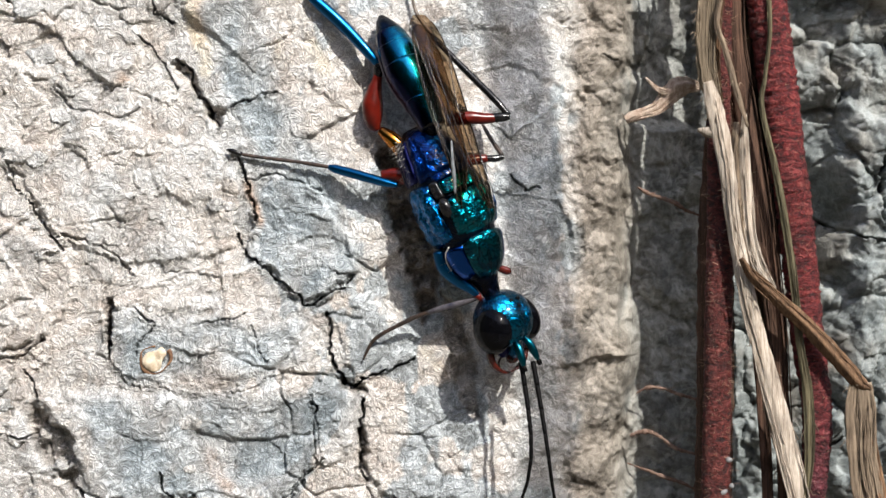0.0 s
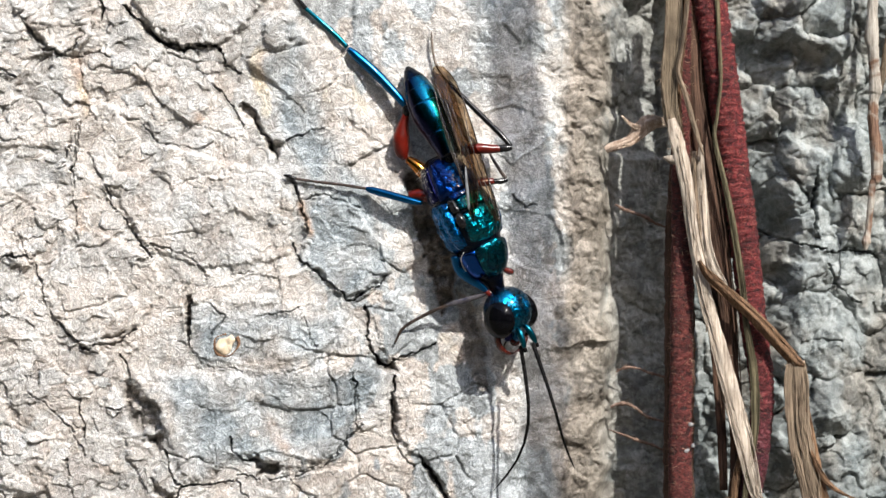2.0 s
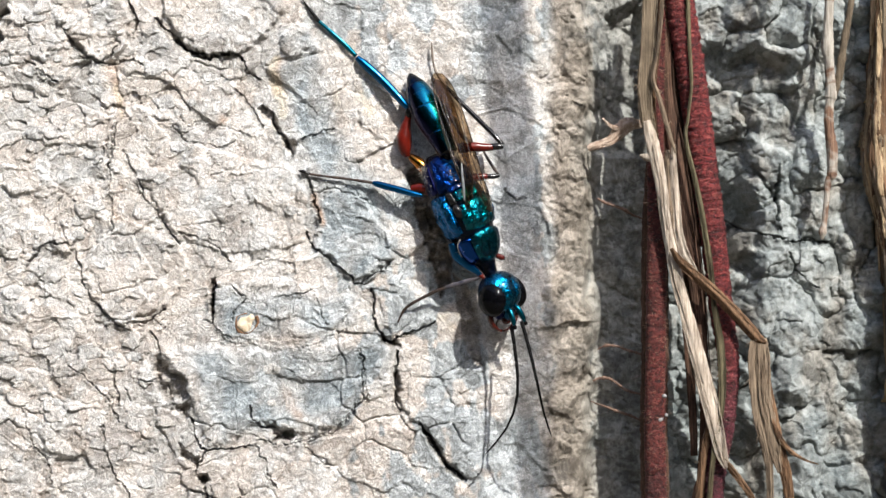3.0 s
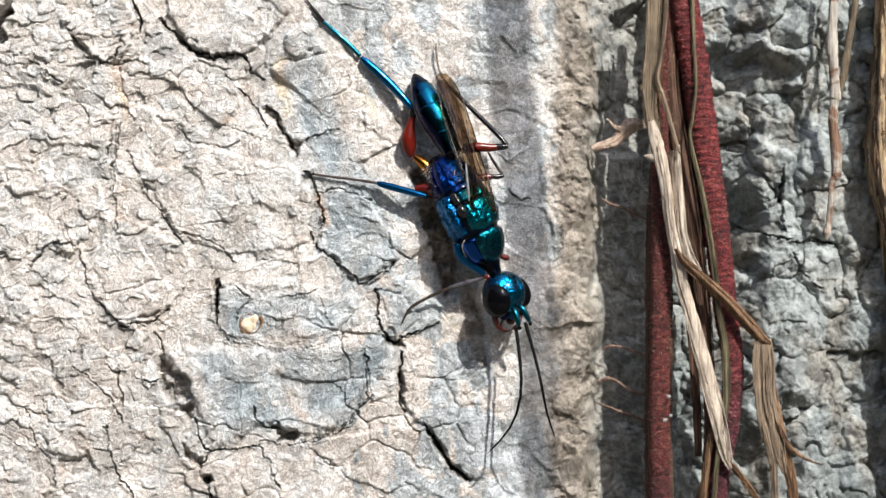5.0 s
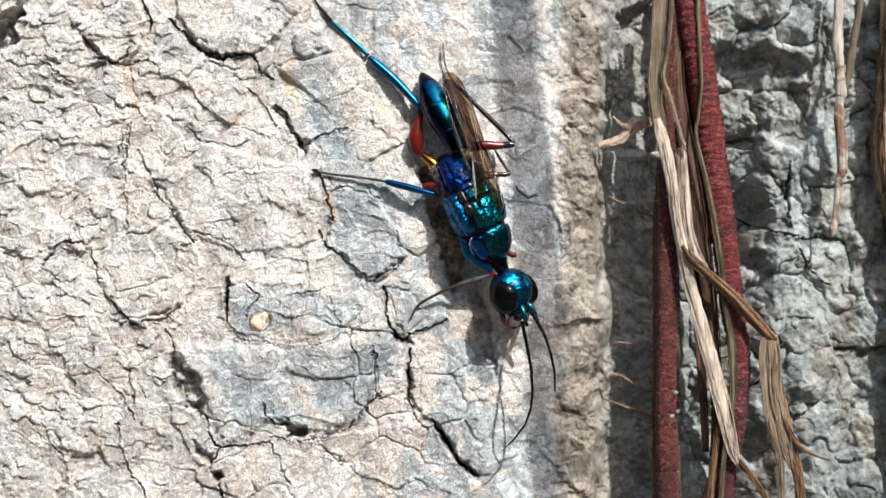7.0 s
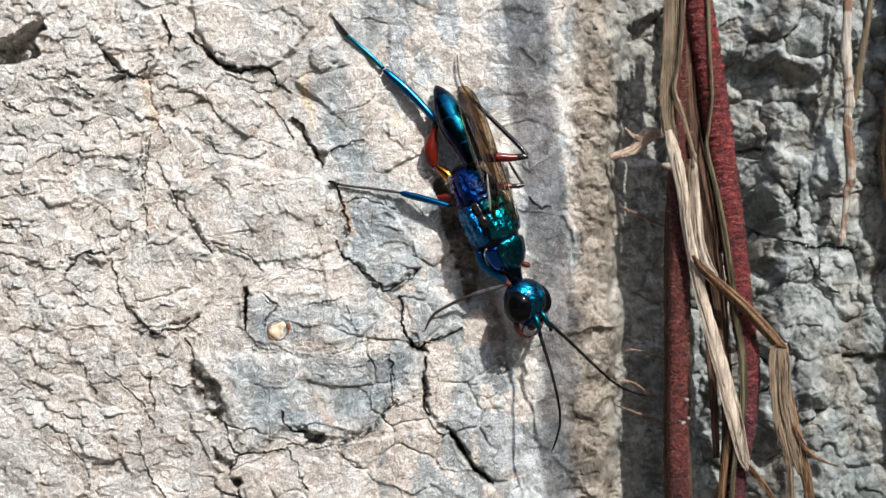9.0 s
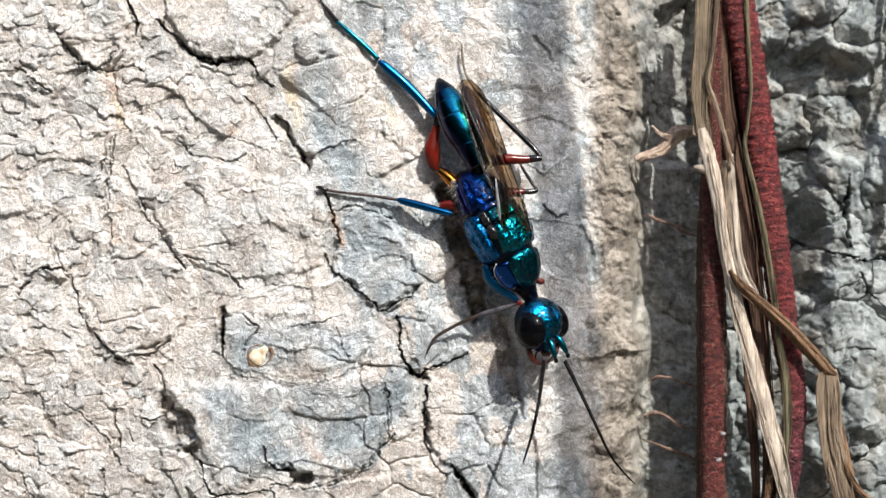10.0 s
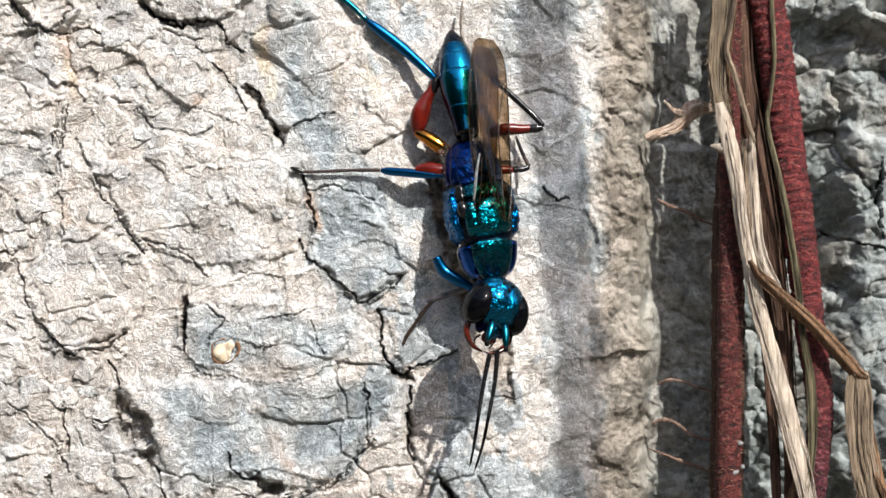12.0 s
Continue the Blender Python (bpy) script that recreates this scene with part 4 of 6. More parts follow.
def frays(parent, points, material, count, reach, seed, base):
    """Loose hair-thin fibres along the edges of a strip."""
    rng = np.random.RandomState(seed)
    p = spline(points, 12)
    pieces = []
    for _ in range(count):
        k = rng.randint(2, len(p) - 3)
        s = 1 if rng.rand() < 0.5 else -1
        q = p[k, :3] + (s * p[k, 3], -0.05, 0)
        e = q + np.array((s * (0.1 + 0.5 * rng.rand()), 0.3 * rng.randn() - 0.1, rng.uniform(-1, 0.6))) * reach
        m = (q + e) / 2 + 0.15 * reach * rng.randn(3)
        pieces.append(tube([(*q, 0.03), (*m, 0.022), (*e, 0.008)], 3, 5, origin=base))
    tagged(solid("loose_fibre", *joined(*pieces), material, parent), kind="stuff")


def surface_fibres(parent, points, material, count, seed, base):
    """Fine fibres that run along a strip, peeling a little."""
    rng = np.random.RandomState(seed)
    p = spline(points, 7)
    n = len(p)
    ahead = np.gradient(p[:, :3], axis=0)
    ahead /= np.linalg.norm(ahead, axis=1)[:, None]
    side = np.cross(ahead, (0, 1.0, 0))
    side /= np.linalg.norm(side, axis=1)[:, None]
    pieces = []
    for _ in range(count):
        k0 = rng.randint(0, max(1, n - 8))
        k1 = min(n, k0 + rng.randint(6, max(7, n // 2)))
        u = rng.uniform(-1.02, 1.02)
        wander = np.cumsum(rng.randn(n)) * 0.035
        r = rng.uniform(0.022, 0.055)
        line = []
        for k in range(k0, k1):
            e = min(1, (k - k0 + 0.6) / 3, (k1 - k) / 3)
            q = p[k, :3] + side[k] * p[k, 3] * np.clip(u + wander[k], -1.08, 1.08)
            line.append((q[0], q[1] - 0.10 * min(1, 3 * p[k, 3]) - 0.05 * rng.rand() - (0.12 * rng.rand() if e < 0.9 else 0), q[2], max(0.008, r * e)))
        if len(line) > 2:
            pieces.append(tube(line, 2, 6, origin=base))
    if pieces:
        tagged(solid("surface_fibre", *joined(*pieces), material, parent), kind="stuff")


def dry_strand(label, strips, seed, fray=14, name="dry_strand", category="dry strand", group=G):
    """A strand of one or more strips: material, fold, line."""
    base = strips[0][2][-1][:3]
    ob = thing(name, label, category, group, base)
    for k, (material, fold, line) in enumerate(strips):
        ribbon(line, material, ob, base, seed + 7 * k, fold=fold)
        surface_fibres(ob, line, material, int(6 + 22 * max(q[3] for q in line)), seed + 11 * k, base)
    if fray:
        frays(ob, strips[0][2], FIBRE_PALE, fray, 0.7, seed, base)
    return ob


dry_strand("thin flat olive stem clinging to a red root", [(STEM_GREEN, 0.4, [(19.44, -0.45, 22.65, 0.20), (19.63, -0.45, 17.05, 0.17), (19.82, -0.45, 13.31, 0.14), (19.54, -0.45, 10.51, 0.13), (19.36, -0.45, 8.65, 0.17), (20.11, -0.45, 5.39, 0.21), (20.76, -0.45, 2.13, 0.24), (21.32, -0.45, -1.60, 0.21), (21.70, -0.45, -5.32, 0.22), (22.17, -0.45, -8.11, 0.29), (22.36, -0.45, -10.90, 0.32), (22.26, -0.45, -13.69, 0.25), (21.61, -0.45, -17.41, 0.21), (20.97, -0.45, -24.84, 0.21)])], 4, 8, "green_stem", "stem", "")
dry_strand("brown weathered upper stretch of a flat dry strand", [
    (FIBRE_GREY, 0.3, [(16.47, -0.30, 22.67, 0.62), (16.38, -0.30, 18.46, 0.64), (16.20, -0.30, 15.65, 0.66), (16.01, -0.30, 13.32, 0.62), (16.02, -0.30, 11.22, 0.55), (16.25, -0.30, 9.96, 0.52), (16.77, -0.30, 8.74, 0.30)]),
    (FIBRE_BROWN, 0.5, [(17.26, 0.00, 22.72, 0.30), (17.08, 0.00, 18.03, 0.30), (16.89, 0.00, 15.22, 0.26), (16.71, 0.00, 12.41, 0.24), (16.80, 0.00, 10.31, 0.20), (17.08, 0.00, 8.91, 0.12)])], 40)
dry_strand("broad bleached dry strand, split along an edge, tan below", [
    (FIBRE_TAN, 0.35, [(16.13, -0.50, 10.22, 0.30), (16.46, -0.50, 9.01, 0.50), (16.93, -0.50, 7.01, 0.54), (17.40, -0.50, 4.44, 0.50), (17.73, -0.50, 1.65, 0.45), (18.24, -0.50, -0.91, 0.50), (18.80, -0.50, -3.47, 0.50), (19.55, -0.50, -6.26, 0.54), (20.39, -0.50, -9.28, 0.64), (21.14, -0.50, -12.30, 0.62), (21.70, -0.50, -14.62, 0.56), (22.26, -0.50, -17.17, 0.42), (22.68, -0.50, -18.43, 0.16)]),
    (FIBRE_PALE, 0.3, [(19.72, -0.30, -7.33, 0.10), (19.77, -0.30, -8.68, 0.24), (20.23, -0.30, -10.68, 0.26), (20.89, -0.30, -12.78, 0.22), (21.36, -0.30, -14.40, 0.10)])], 5, 22)
dry_strand("narrow bleached dry strands beside a broad one", [
    (FIBRE_TAN, 0.5, [(18.37, -0.20, 8.29, 0.14), (18.37, -0.20, 6.33, 0.30), (18.56, -0.20, 3.76, 0.34), (18.75, -0.20, 1.19, 0.34), (19.22, -0.20, -0.67, 0.36), (20.15, -0.20, -2.25, 0.20)]),
    (FIBRE_PALE, 0.5, [(17.91, -0.10, 7.83, 0.16), (17.82, -0.10, 5.86, 0.26), (18.01, -0.10, 3.30, 0.26), (18.34, -0.10, 0.73, 0.24), (18.76, -0.10, -1.14, 0.16)])], 6, 10)
dry_strand("thin pale brown curled strip over darker strands", [
    (FIBRE_PALE, 0.6, [(17.54, -0.70, 22.60, 0.16), (17.27, -0.70, 18.41, 0.16), (16.90, -0.70, 15.61, 0.15), (16.62, -0.70, 13.65, 0.17), (17.09, -0.70, 12.25, 0.18), (17.74, -0.70, 9.93, 0.19), (18.49, -0.70, 7.51, 0.10)])], 7, 8)
dry_strand("brown folded dry strip, hanging forward from a fork", [
    (FIBRE_BROWN, 0.9, [(18.08, -1.00, -0.31, 0.15), (18.82, -1.00, -1.42, 0.32), (20.26, -1.00, -2.72, 0.44), (22.12, -1.00, -4.38, 0.48), (23.98, -1.00, -6.33, 0.52), (25.24, -1.00, -7.72, 0.44), (25.89, -1.00, -8.09, 0.18)])], 8, 6)
dry_strand("wide pale strip of limp dry fibre, split at its tip", [
    (FIBRE_PALE, 0.15, [(24.98, -0.90, -7.63, 0.35), (24.88, -0.90, -9.48, 0.50), (25.07, -0.90, -12.26, 0.50), (25.35, -0.90, -14.58, 0.46), (25.91, -0.90, -16.90, 0.40), (26.19, -0.90, -19.21, 0.30), (26.19, -0.90, -24.30, 0.26)]),
    (FIBRE_PALE, 0.2, [(25.52, -1.00, -7.71, 0.40), (25.70, -1.00, -9.48, 0.52), (25.80, -1.00, -12.26, 0.52), (26.17, -1.00, -14.57, 0.50), (26.54, -1.00, -16.89, 0.44), (27.00, -1.00, -18.74, 0.20)]),
    (FIBRE_BROWN, 0.3, [(26.02, -0.80, -10.41, 0.12), (26.30, -0.80, -12.73, 0.30), (26.67, -0.80, -15.05, 0.42), (27.13, -0.80, -17.37, 0.48), (27.69, -0.80, -19.68, 0.44), (28.16, -0.80, -24.32, 0.30)])], 9, 22)
dry_strand("brown thorn of dry fibre, curved outward", [
    (FIBRE_BROWN, 0.8, [(26.33, -1.10, -14.33, 0.14), (27.08, -1.10, -16.04, 0.24), (28.00, -1.10, -17.06, 0.17), (29.12, -1.10, -17.71, 0.10), (30.14, -1.10, -18.03, 0.03)])], 11, 0)
dry_strand("brown tapering tip of a dry strand", [
    (FIBRE_BROWN, 0.6, [(22.26, -0.50, -17.41, 0.18), (23.10, -0.50, -18.52, 0.28), (24.12, -0.50, -19.82, 0.27), (25.15, -0.50, -21.49, 0.24), (26.08, -0.50, -23.43, 0.10)])], 12, 5)
dry_strand("olive brown dry strips low between red roots", [
    (FIBRE_BROWN, 0.5, [(21.60, 0.10, -13.50, 0.12), (21.04, 0.10, -16.30, 0.26), (20.72, 0.10, -18.86, 0.32), (20.49, 0.10, -21.20, 0.36), (20.30, 0.10, -24.92, 0.40)]),
    (FIBRE_DARK, 0.5, [(21.08, 0.30, -17.49, 0.15), (20.61, 0.30, -19.35, 0.22), (20.14, 0.30, -21.22, 0.25), (19.77, 0.30, -24.95, 0.25)])], 13, 6)
dry_strand("dark brown dry strips between red roots", [
    (FIBRE_DARK, 0.4, [(17.75, 0.90, 22.87, 0.55), (17.85, 0.90, 17.21, 0.55), (18.04, 0.90, 12.51, 0.60), (18.80, 0.90, 7.80, 0.70), (19.56, 0.90, 3.10, 0.72), (20.12, 0.90, -1.12, 0.70), (20.60, 0.90, -5.35, 0.60), (20.97, 0.90, -10.04, 0.50), (21.26, 0.90, -14.73, 0.50), (20.98, 0.90, -19.42, 0.50), (20.70, 0.90, -25.04, 0.50)]),
    (FIBRE_DARK, 0.4, [(17.25, 1.40, 22.95, 0.50), (17.44, 1.40, 17.28, 0.50), (17.64, 1.40, 12.55, 0.50), (18.21, 1.40, 7.36, 0.55), (18.87, 1.40, 2.18, 0.55), (19.35, 1.40, -2.54, 0.50), (19.73, 1.40, -7.24, 0.40), (20.11, 1.40, -12.89, 0.35), (20.30, 1.40, -17.59, 0.30)]),
    (FIBRE_DARK, 0.3, [(18.75, 2.00, 23.05, 0.70), (18.94, 2.00, 17.36, 0.70), (19.23, 2.00, 13.09, 0.70), (19.71, 2.00, 8.83, 0.60), (20.37, 2.00, 4.57, 0.50), (20.95, 2.00, -0.17, 0.30)])], 33, 12)
strand("hanging_twig", "knobby dry twig with pale and brown stretches, hanging", "twig", TWIG,
       [(31.69, 1.50, 23.02, 0.38), (31.60, 1.50, 20.18, 0.40), (31.50, 1.50, 18.28, 0.42), (31.46, 1.50, 16.48, 0.52), (31.60, 1.50, 15.21, 0.42), (31.69, 1.50, 13.55, 0.44), (31.74, 1.50, 12.42, 0.48), (31.64, 1.50, 11.85, 0.38), (31.55, 1.50, 10.48, 0.40), (31.69, 1.50, 8.92, 0.44), (31.79, 1.50, 8.26, 0.48), (31.83, 1.50, 5.99, 0.44), (31.50, 1.50, 5.33, 0.28), (31.36, 1.50, 3.63, 0.26), (31.17, 1.50, 1.83, 0.24), (31.03, 1.50, 1.08, 0.34), (30.98, 1.50, 0.42, 0.10)], 6, 16, 0.9, 0.08, 14, group="hanging twigs", wrinkle=0.12)
strand("hanging_twig", "thin dry side twig joining a thicker one", "twig", FIBRE_GREY,
       [(33.85, 1.60, 23.04, 0.26), (33.37, 1.60, 19.72, 0.28), (33.04, 1.60, 17.83, 0.30), (32.76, 1.60, 16.17, 0.34), (32.47, 1.60, 14.28, 0.32), (32.04, 1.60, 12.33, 0.22)], 6, 12, 0.9, 0.1, 15, group="hanging twigs", wrinkle=0.25)
for k, (x, y, z, r) in enumerate([(17.65, 0.60, -12.56, 0.28), (17.37, 0.60, -14.48, 0.36), (17.84, 0.60, -14.15, 0.24), (17.09, 0.60, -16.02, 0.26)]):
    v, f = ball(0.8 * r, r * 0.4, r * 0.65, n=10)
    v = [tuple(c * (1 + 0.5 * noise.noise((3 * a + k, 3 * b, 3 * d))) for c in (a, b, d)) for a, b, d in v]
    speck = solid("debris_speck", v, f, LINT)
    speck.location = [c * MM for c in (x, y, z)]
    tagged(speck, "small grey speck of debris stuck to a root", "debris", "specks on the root")


def shaggy_root(label, points, count, seed, bare_ends=True):
    """A thick root: a core under a coat of peeling fibre strips."""
    rng = np.random.RandomState(seed)
    base = points[-1][:3]
    ob = thing("shaggy_root", label, "root", "", base)
    p = spline(points, 12)
    n = len(p)

    def skin(k, a, lift):
        """A point of the root's outline, which is broad in front with a rounded shoulder."""
        c, s = math.cos(a), math.sin(a)
        r = p[k, 3] * lift * (1 + 0.05 * noise.noise((2 * c, 2 * s, 0.12 * k)))
        return p[k, 0] + r * math.copysign(abs(c) ** 0.25, c), p[k, 1] + r * math.copysign(abs(s) ** 0.25, s), p[k, 2]

    verts = [tuple(np.array(skin(k, 2 * math.pi * j / 64, 1.0)) - np.array(base)) for k in range(n) for j in range(64)]
    faces = [(k * 64 + j, k * 64 + (j + 1) % 64, k * 64 + 64 + (j + 1) % 64, k * 64 + 64 + j) for k in range(n - 1) for j in range(64)]
    solid("root_core", verts, faces, ROOT_SHAG, ob)
    shades = (ROOT_SHAG, ROOT_SHAG, FIBRE_GREY, FIBRE_BROWN, FIBRE_PALE)
    for f in range(count):
        a = math.pi * (0.99 + 0.40 * rng.rand())
        k0 = rng.randint(0, n - 12)
        k1 = min(n, k0 + rng.randint(8, 26))
        lean, lift, wide = 0.010 * rng.randn(), 1.0 + 0.03 * rng.rand(), 0.14 + 0.20 * rng.rand()
        line = []
        for k in range(k0, k1):
            u = (k - k0) / (k1 - k0)
            line.append((*skin(k, a + lean * (k - k0), lift + 0.045 * max(0, u - 0.6)), max(0.02, wide * min(1, 5 * u + 0.1, 4 * (1 - u) + 0.1))))
        if len(line) > 3:
            solid("fibre", *tube(line, 2, 7, 0.45, 0.04, 0.25, seed + f, base), shades[rng.randint(5)], ob)
    return ob


shaggy_root("thick golden brown root with shaggy fibrous bark",
            [(39.75, 6.00, 24.77, 4.00), (39.75, 6.00, 18.92, 4.00), (39.55, 6.00, 13.07, 4.00), (39.26, 6.00, 9.18, 4.00), (39.45, 6.00, 5.29, 4.00), (40.32, 6.00, 1.40, 4.00), (40.90, 6.00, -4.43, 4.00), (41.19, 6.00, -10.26, 4.00), (41.38, 6.00, -16.08, 4.00), (41.47, 6.00, -20.92, 4.00), (41.37, 6.00, -26.73, 4.00)], 190, 16)


def leaf_blade(label, line, seed):
    """A long hanging blade, bowed along its rib; line is (x, y, z, half width)."""
    p = spline(line, 8)
    across = Vector((SUN_WAY.y, -SUN_WAY.x, 0)).normalized()
    verts, faces = [], []
    for k, (x, y, z, w) in enumerate(p):
        for c in range(5):
            u = (c - 2) / 2
            e = w * u * (1 + 0.06 * math.sin(1.7 * k + 2 * c + seed))
            verts.append((x - across.x * e, y - across.y * e + 0.3 * u * u, z))
    n = len(p)
    for r in range(n - 1):
        for c in range(4):
            faces.append((r * 5 + c, r * 5 + c + 1, r * 5 + c + 6, r * 5 + c + 5))
    ob = solid("leaf_blade", verts, faces, SHADING_BLADE)
    thick = ob.modifiers.new("thickness", "SOLIDIFY")
    thick.thickness = 0.05 * MM
    return tagged(ob, label, "leaf")


# added beyond the view, between sun and bark, to cast a shadow band
leaf_blade("unseen thin blade added to shade a band of bark", [(31.5, -50.0, 125.0, 1.2), (33.5, -50.0, 90.0, 1.3), (34.9, -50.0, 74.0, 1.7), (37.0, -50.0, 60.0, 1.7), (37.9, -50.0, 50.0, 1.6), (38.2, -50.0, 39.0, 1.5), (38.5, -50.0, 28.0, 1.2), (38.8, -50.0, 10.0, 0.4)], 26)

dry_strand("flat broken tan twig sticking out of bark", [
    (BROKEN, 0.7, [(11.48, 2.20, 8.06, 0.22), (11.96, 2.20, 8.25, 0.34), (12.71, 2.20, 8.49, 0.36), (13.47, 2.20, 8.82, 0.44), (14.09, 2.20, 9.44, 0.58), (14.70, 2.20, 10.01, 0.66), (15.37, 2.20, 10.16, 0.50), (16.08, 2.20, 9.97, 0.22)]),
    (BROKEN, 0.5, [(12.69, 2.00, 10.61, 0.06), (13.26, 2.00, 10.04, 0.14), (13.83, 2.00, 9.76, 0.20), (14.49, 2.00, 9.76, 0.20)])], 17, 8, "broken_twig", "twig", "")
for k, line in enumerate((
    [(12.38, 3.60, 3.95, 0.05), (13.05, 3.60, 3.57, 0.13), (13.72, 3.60, 3.33, 0.11), (14.67, 3.60, 3.00, 0.14), (15.44, 3.60, 2.52, 0.10), (16.40, 3.60, 2.14, 0.06)],
    [(12.45, 4.20, -8.88, 0.05), (13.22, 4.20, -8.54, 0.11), (14.08, 4.20, -8.59, 0.08), (15.14, 4.20, -8.97, 0.10), (16.87, 4.20, -9.45, 0.06)],
    [(12.05, 4.00, -11.55, 0.06), (12.63, 4.00, -11.31, 0.14), (13.30, 4.00, -11.31, 0.14), (13.97, 4.00, -11.64, 0.10), (14.93, 4.00, -12.31, 0.12), (16.56, 4.00, -12.79, 0.06)],
    [(11.89, 4.30, -13.29, 0.04), (12.99, 4.30, -13.68, 0.09), (14.19, 4.30, -14.15, 0.12), (15.35, 4.30, -14.53, 0.10), (16.69, 4.30, -15.20, 0.06)],
    [(15.98, 0.90, 3.47, 0.04), (16.64, 0.90, 3.42, 0.10), (17.49, 0.90, 3.29, 0.10), (17.86, 0.90, 3.24, 0.05)],
)):
    base = line[-1][:3]
    rootlet = thing("rootlet", "thin brownish rootlet with fine hairs", "rootlet", "rootlets", base)
    solid("root_core", *tube(line, 8, 8, 0.8, 0, 0.2, 18 + k, base, 0, 0.5), ROOTLET, rootlet)
    hairs(rootlet, line, ROOT_HAIR, 40, 0.35, 18 + k, base)
strand("bark_nub", "small torn nub on a dry strand", "bark chip", FIBRE_TAN,
       [(15.57, -0.20, 7.35, 0.10), (16.03, -0.20, 7.26, 0.30), (16.59, -0.20, 7.07, 0.30), (17.06, -0.20, 6.79, 0.20)], 5, 8, 0.8, 0.3, 22)
chip_at = (-16.82, -0.80, -6.46)
v, f = ball(0.58, 0.20, 0.80, n=28)
v = [(x * (1 - 0.32 * z) * (1 + 0.45 * noise.noise((2.2 * x, 0.3, 2.2 * z))) + 0.10 * z, y + 0.16 * noise.noise((2.5 * x, 1.3, 2.5 * z)) + 0.05 * noise.noise((8 * x, 1.3, 8 * z)), z * (1 + 0.30 * noise.noise((2 * x, 4.3, 2 * z)))) for x, y, z in v]
chip = thing("bark_chip", "pale tan oval chip with a dark rim on grey bark", "bark chip", "", (chip_at[0], -bark_height(chip_at[0], chip_at[2]) - 0.10, chip_at[2]))
chip.rotation_euler = (0, radians(30), 0)
solid("chip_plate", v, f, BUD_SCALE, chip)
rim = [(0.86 * math.sin(a) * (1 + 0.1 * math.sin(3 * a)) + 0.1 * math.cos(a), 0.06, 0.84 * math.cos(a) * (1 + 0.1 * math.cos(2 * a)), 0.09 + 0.06 * math.sin(2 * a + 1)) for a in np.linspace(0.3, 5.6, 16)]
solid("chip_rim", *tube(rim, 3, 8, 0.7, 0, 0.3, 3), BARK_RIM, chip, "dark brown torn rim")


# ---- the wasp ----
def stance(at, lean, roll, nod=0.0):
    """A body frame: y runs to the head, z is the back, x its right flank. lean: the axis from plumb; roll: the back turns from the viewer; nod: the fore end dips to the bark."""
    a, r, n = radians(lean), radians(roll), radians(nod)
    fore, out, up = Vector((math.sin(a), 0, -math.cos(a))), Vector((math.cos(a), 0, math.sin(a))), Vector((0, -1, 0))
    up, out = up * math.cos(r) + out * math.sin(r), out * math.cos(r) - up * math.sin(r)
    fore, up = fore * math.cos(n) - up * math.sin(n), up * math.cos(n) + fore * math.sin(n)
    m = Matrix((-out, fore, up)).transposed().to_4x4()
    m.translation = Vector(at) * MM
    return m


def bone(a, b):
    """A frame at a whose y runs to b."""
    a, b = Vector(a), Vector(b)
    y = (b - a).normalized()
    z = Vector((0, -1, 0))
    if abs(y.y) > 0.97:
        z = Vector((0, 0, 1))
    x = y.cross(z).normalized()
    m = Matrix((x, y, x.cross(y))).transposed().to_4x4()
    m.translation = a * MM
    return m


wasp = thing("wasp", "metallic blue-green jewel wasp with red thighs, head down on bark", "wasp")
# seconds, place, lean, roll, nod
THORAX_ROWS = [
    (0.0, (0.96, -1.95, 2.59), 24.0, 34, -4), (9.0, (0.98, -1.95, 2.57), 24.6, 34, -4), (10.5, (1.10, -1.95, 2.48), 26.5, 34, -4), (11.0, (1.14, -2.0, 2.46), 27.0, 32, -5),
    (11.2, (0.36, -2.55, 2.62), 16.0, 24, -8), (11.5, (-0.15, -2.7, 2.60), 8.4, 18, -11), (12.0, (0.22, -2.7, 2.60), 8.0, 16, -11)]
ABDOMEN_ROWS = [
    (0, (-0.42, -2.70, 7.78), 14.0, 34, -20), (9, (-0.42, -2.70, 7.78), 14.0, 34, -20), (10.5, (-0.52, -2.70, 7.68), 12.5, 34, -20), (11, (-0.52, -2.70, 7.68), 12.0, 32, -20),
    (11.2, (-0.75, -2.70, 8.06), 9.0, 22, -20), (11.5, (-0.90, -2.70, 8.23), 7.0, 10, -20), (12, (-0.72, -2.70, 8.33), 6.0, 8, -20)]
HEAD_ROWS = [
    (0.0, (3.91, -2.30, -3.92), 20, 46, 4), (9.0, (3.95, -2.30, -3.92), 20, 46, 4), (10.5, (3.92, -2.30, -4.04), 19, 46, 3), (11.0, (3.89, -2.60, -4.11), 20, 45, 1),
    (11.2, (2.65, -3.60, -4.15), 3, 30, -10), (11.5, (1.12, -5.20, -3.46), -16, 26, -16), (12.0, (1.24, -5.20, -3.24), -18, 25, -18)]
WING_ROWS = [(t, at, 24 + (lean - 24) * 0.85, 6 + roll * 0.82, nod * 0.4) for t, at, lean, roll, nod in THORAX_ROWS]

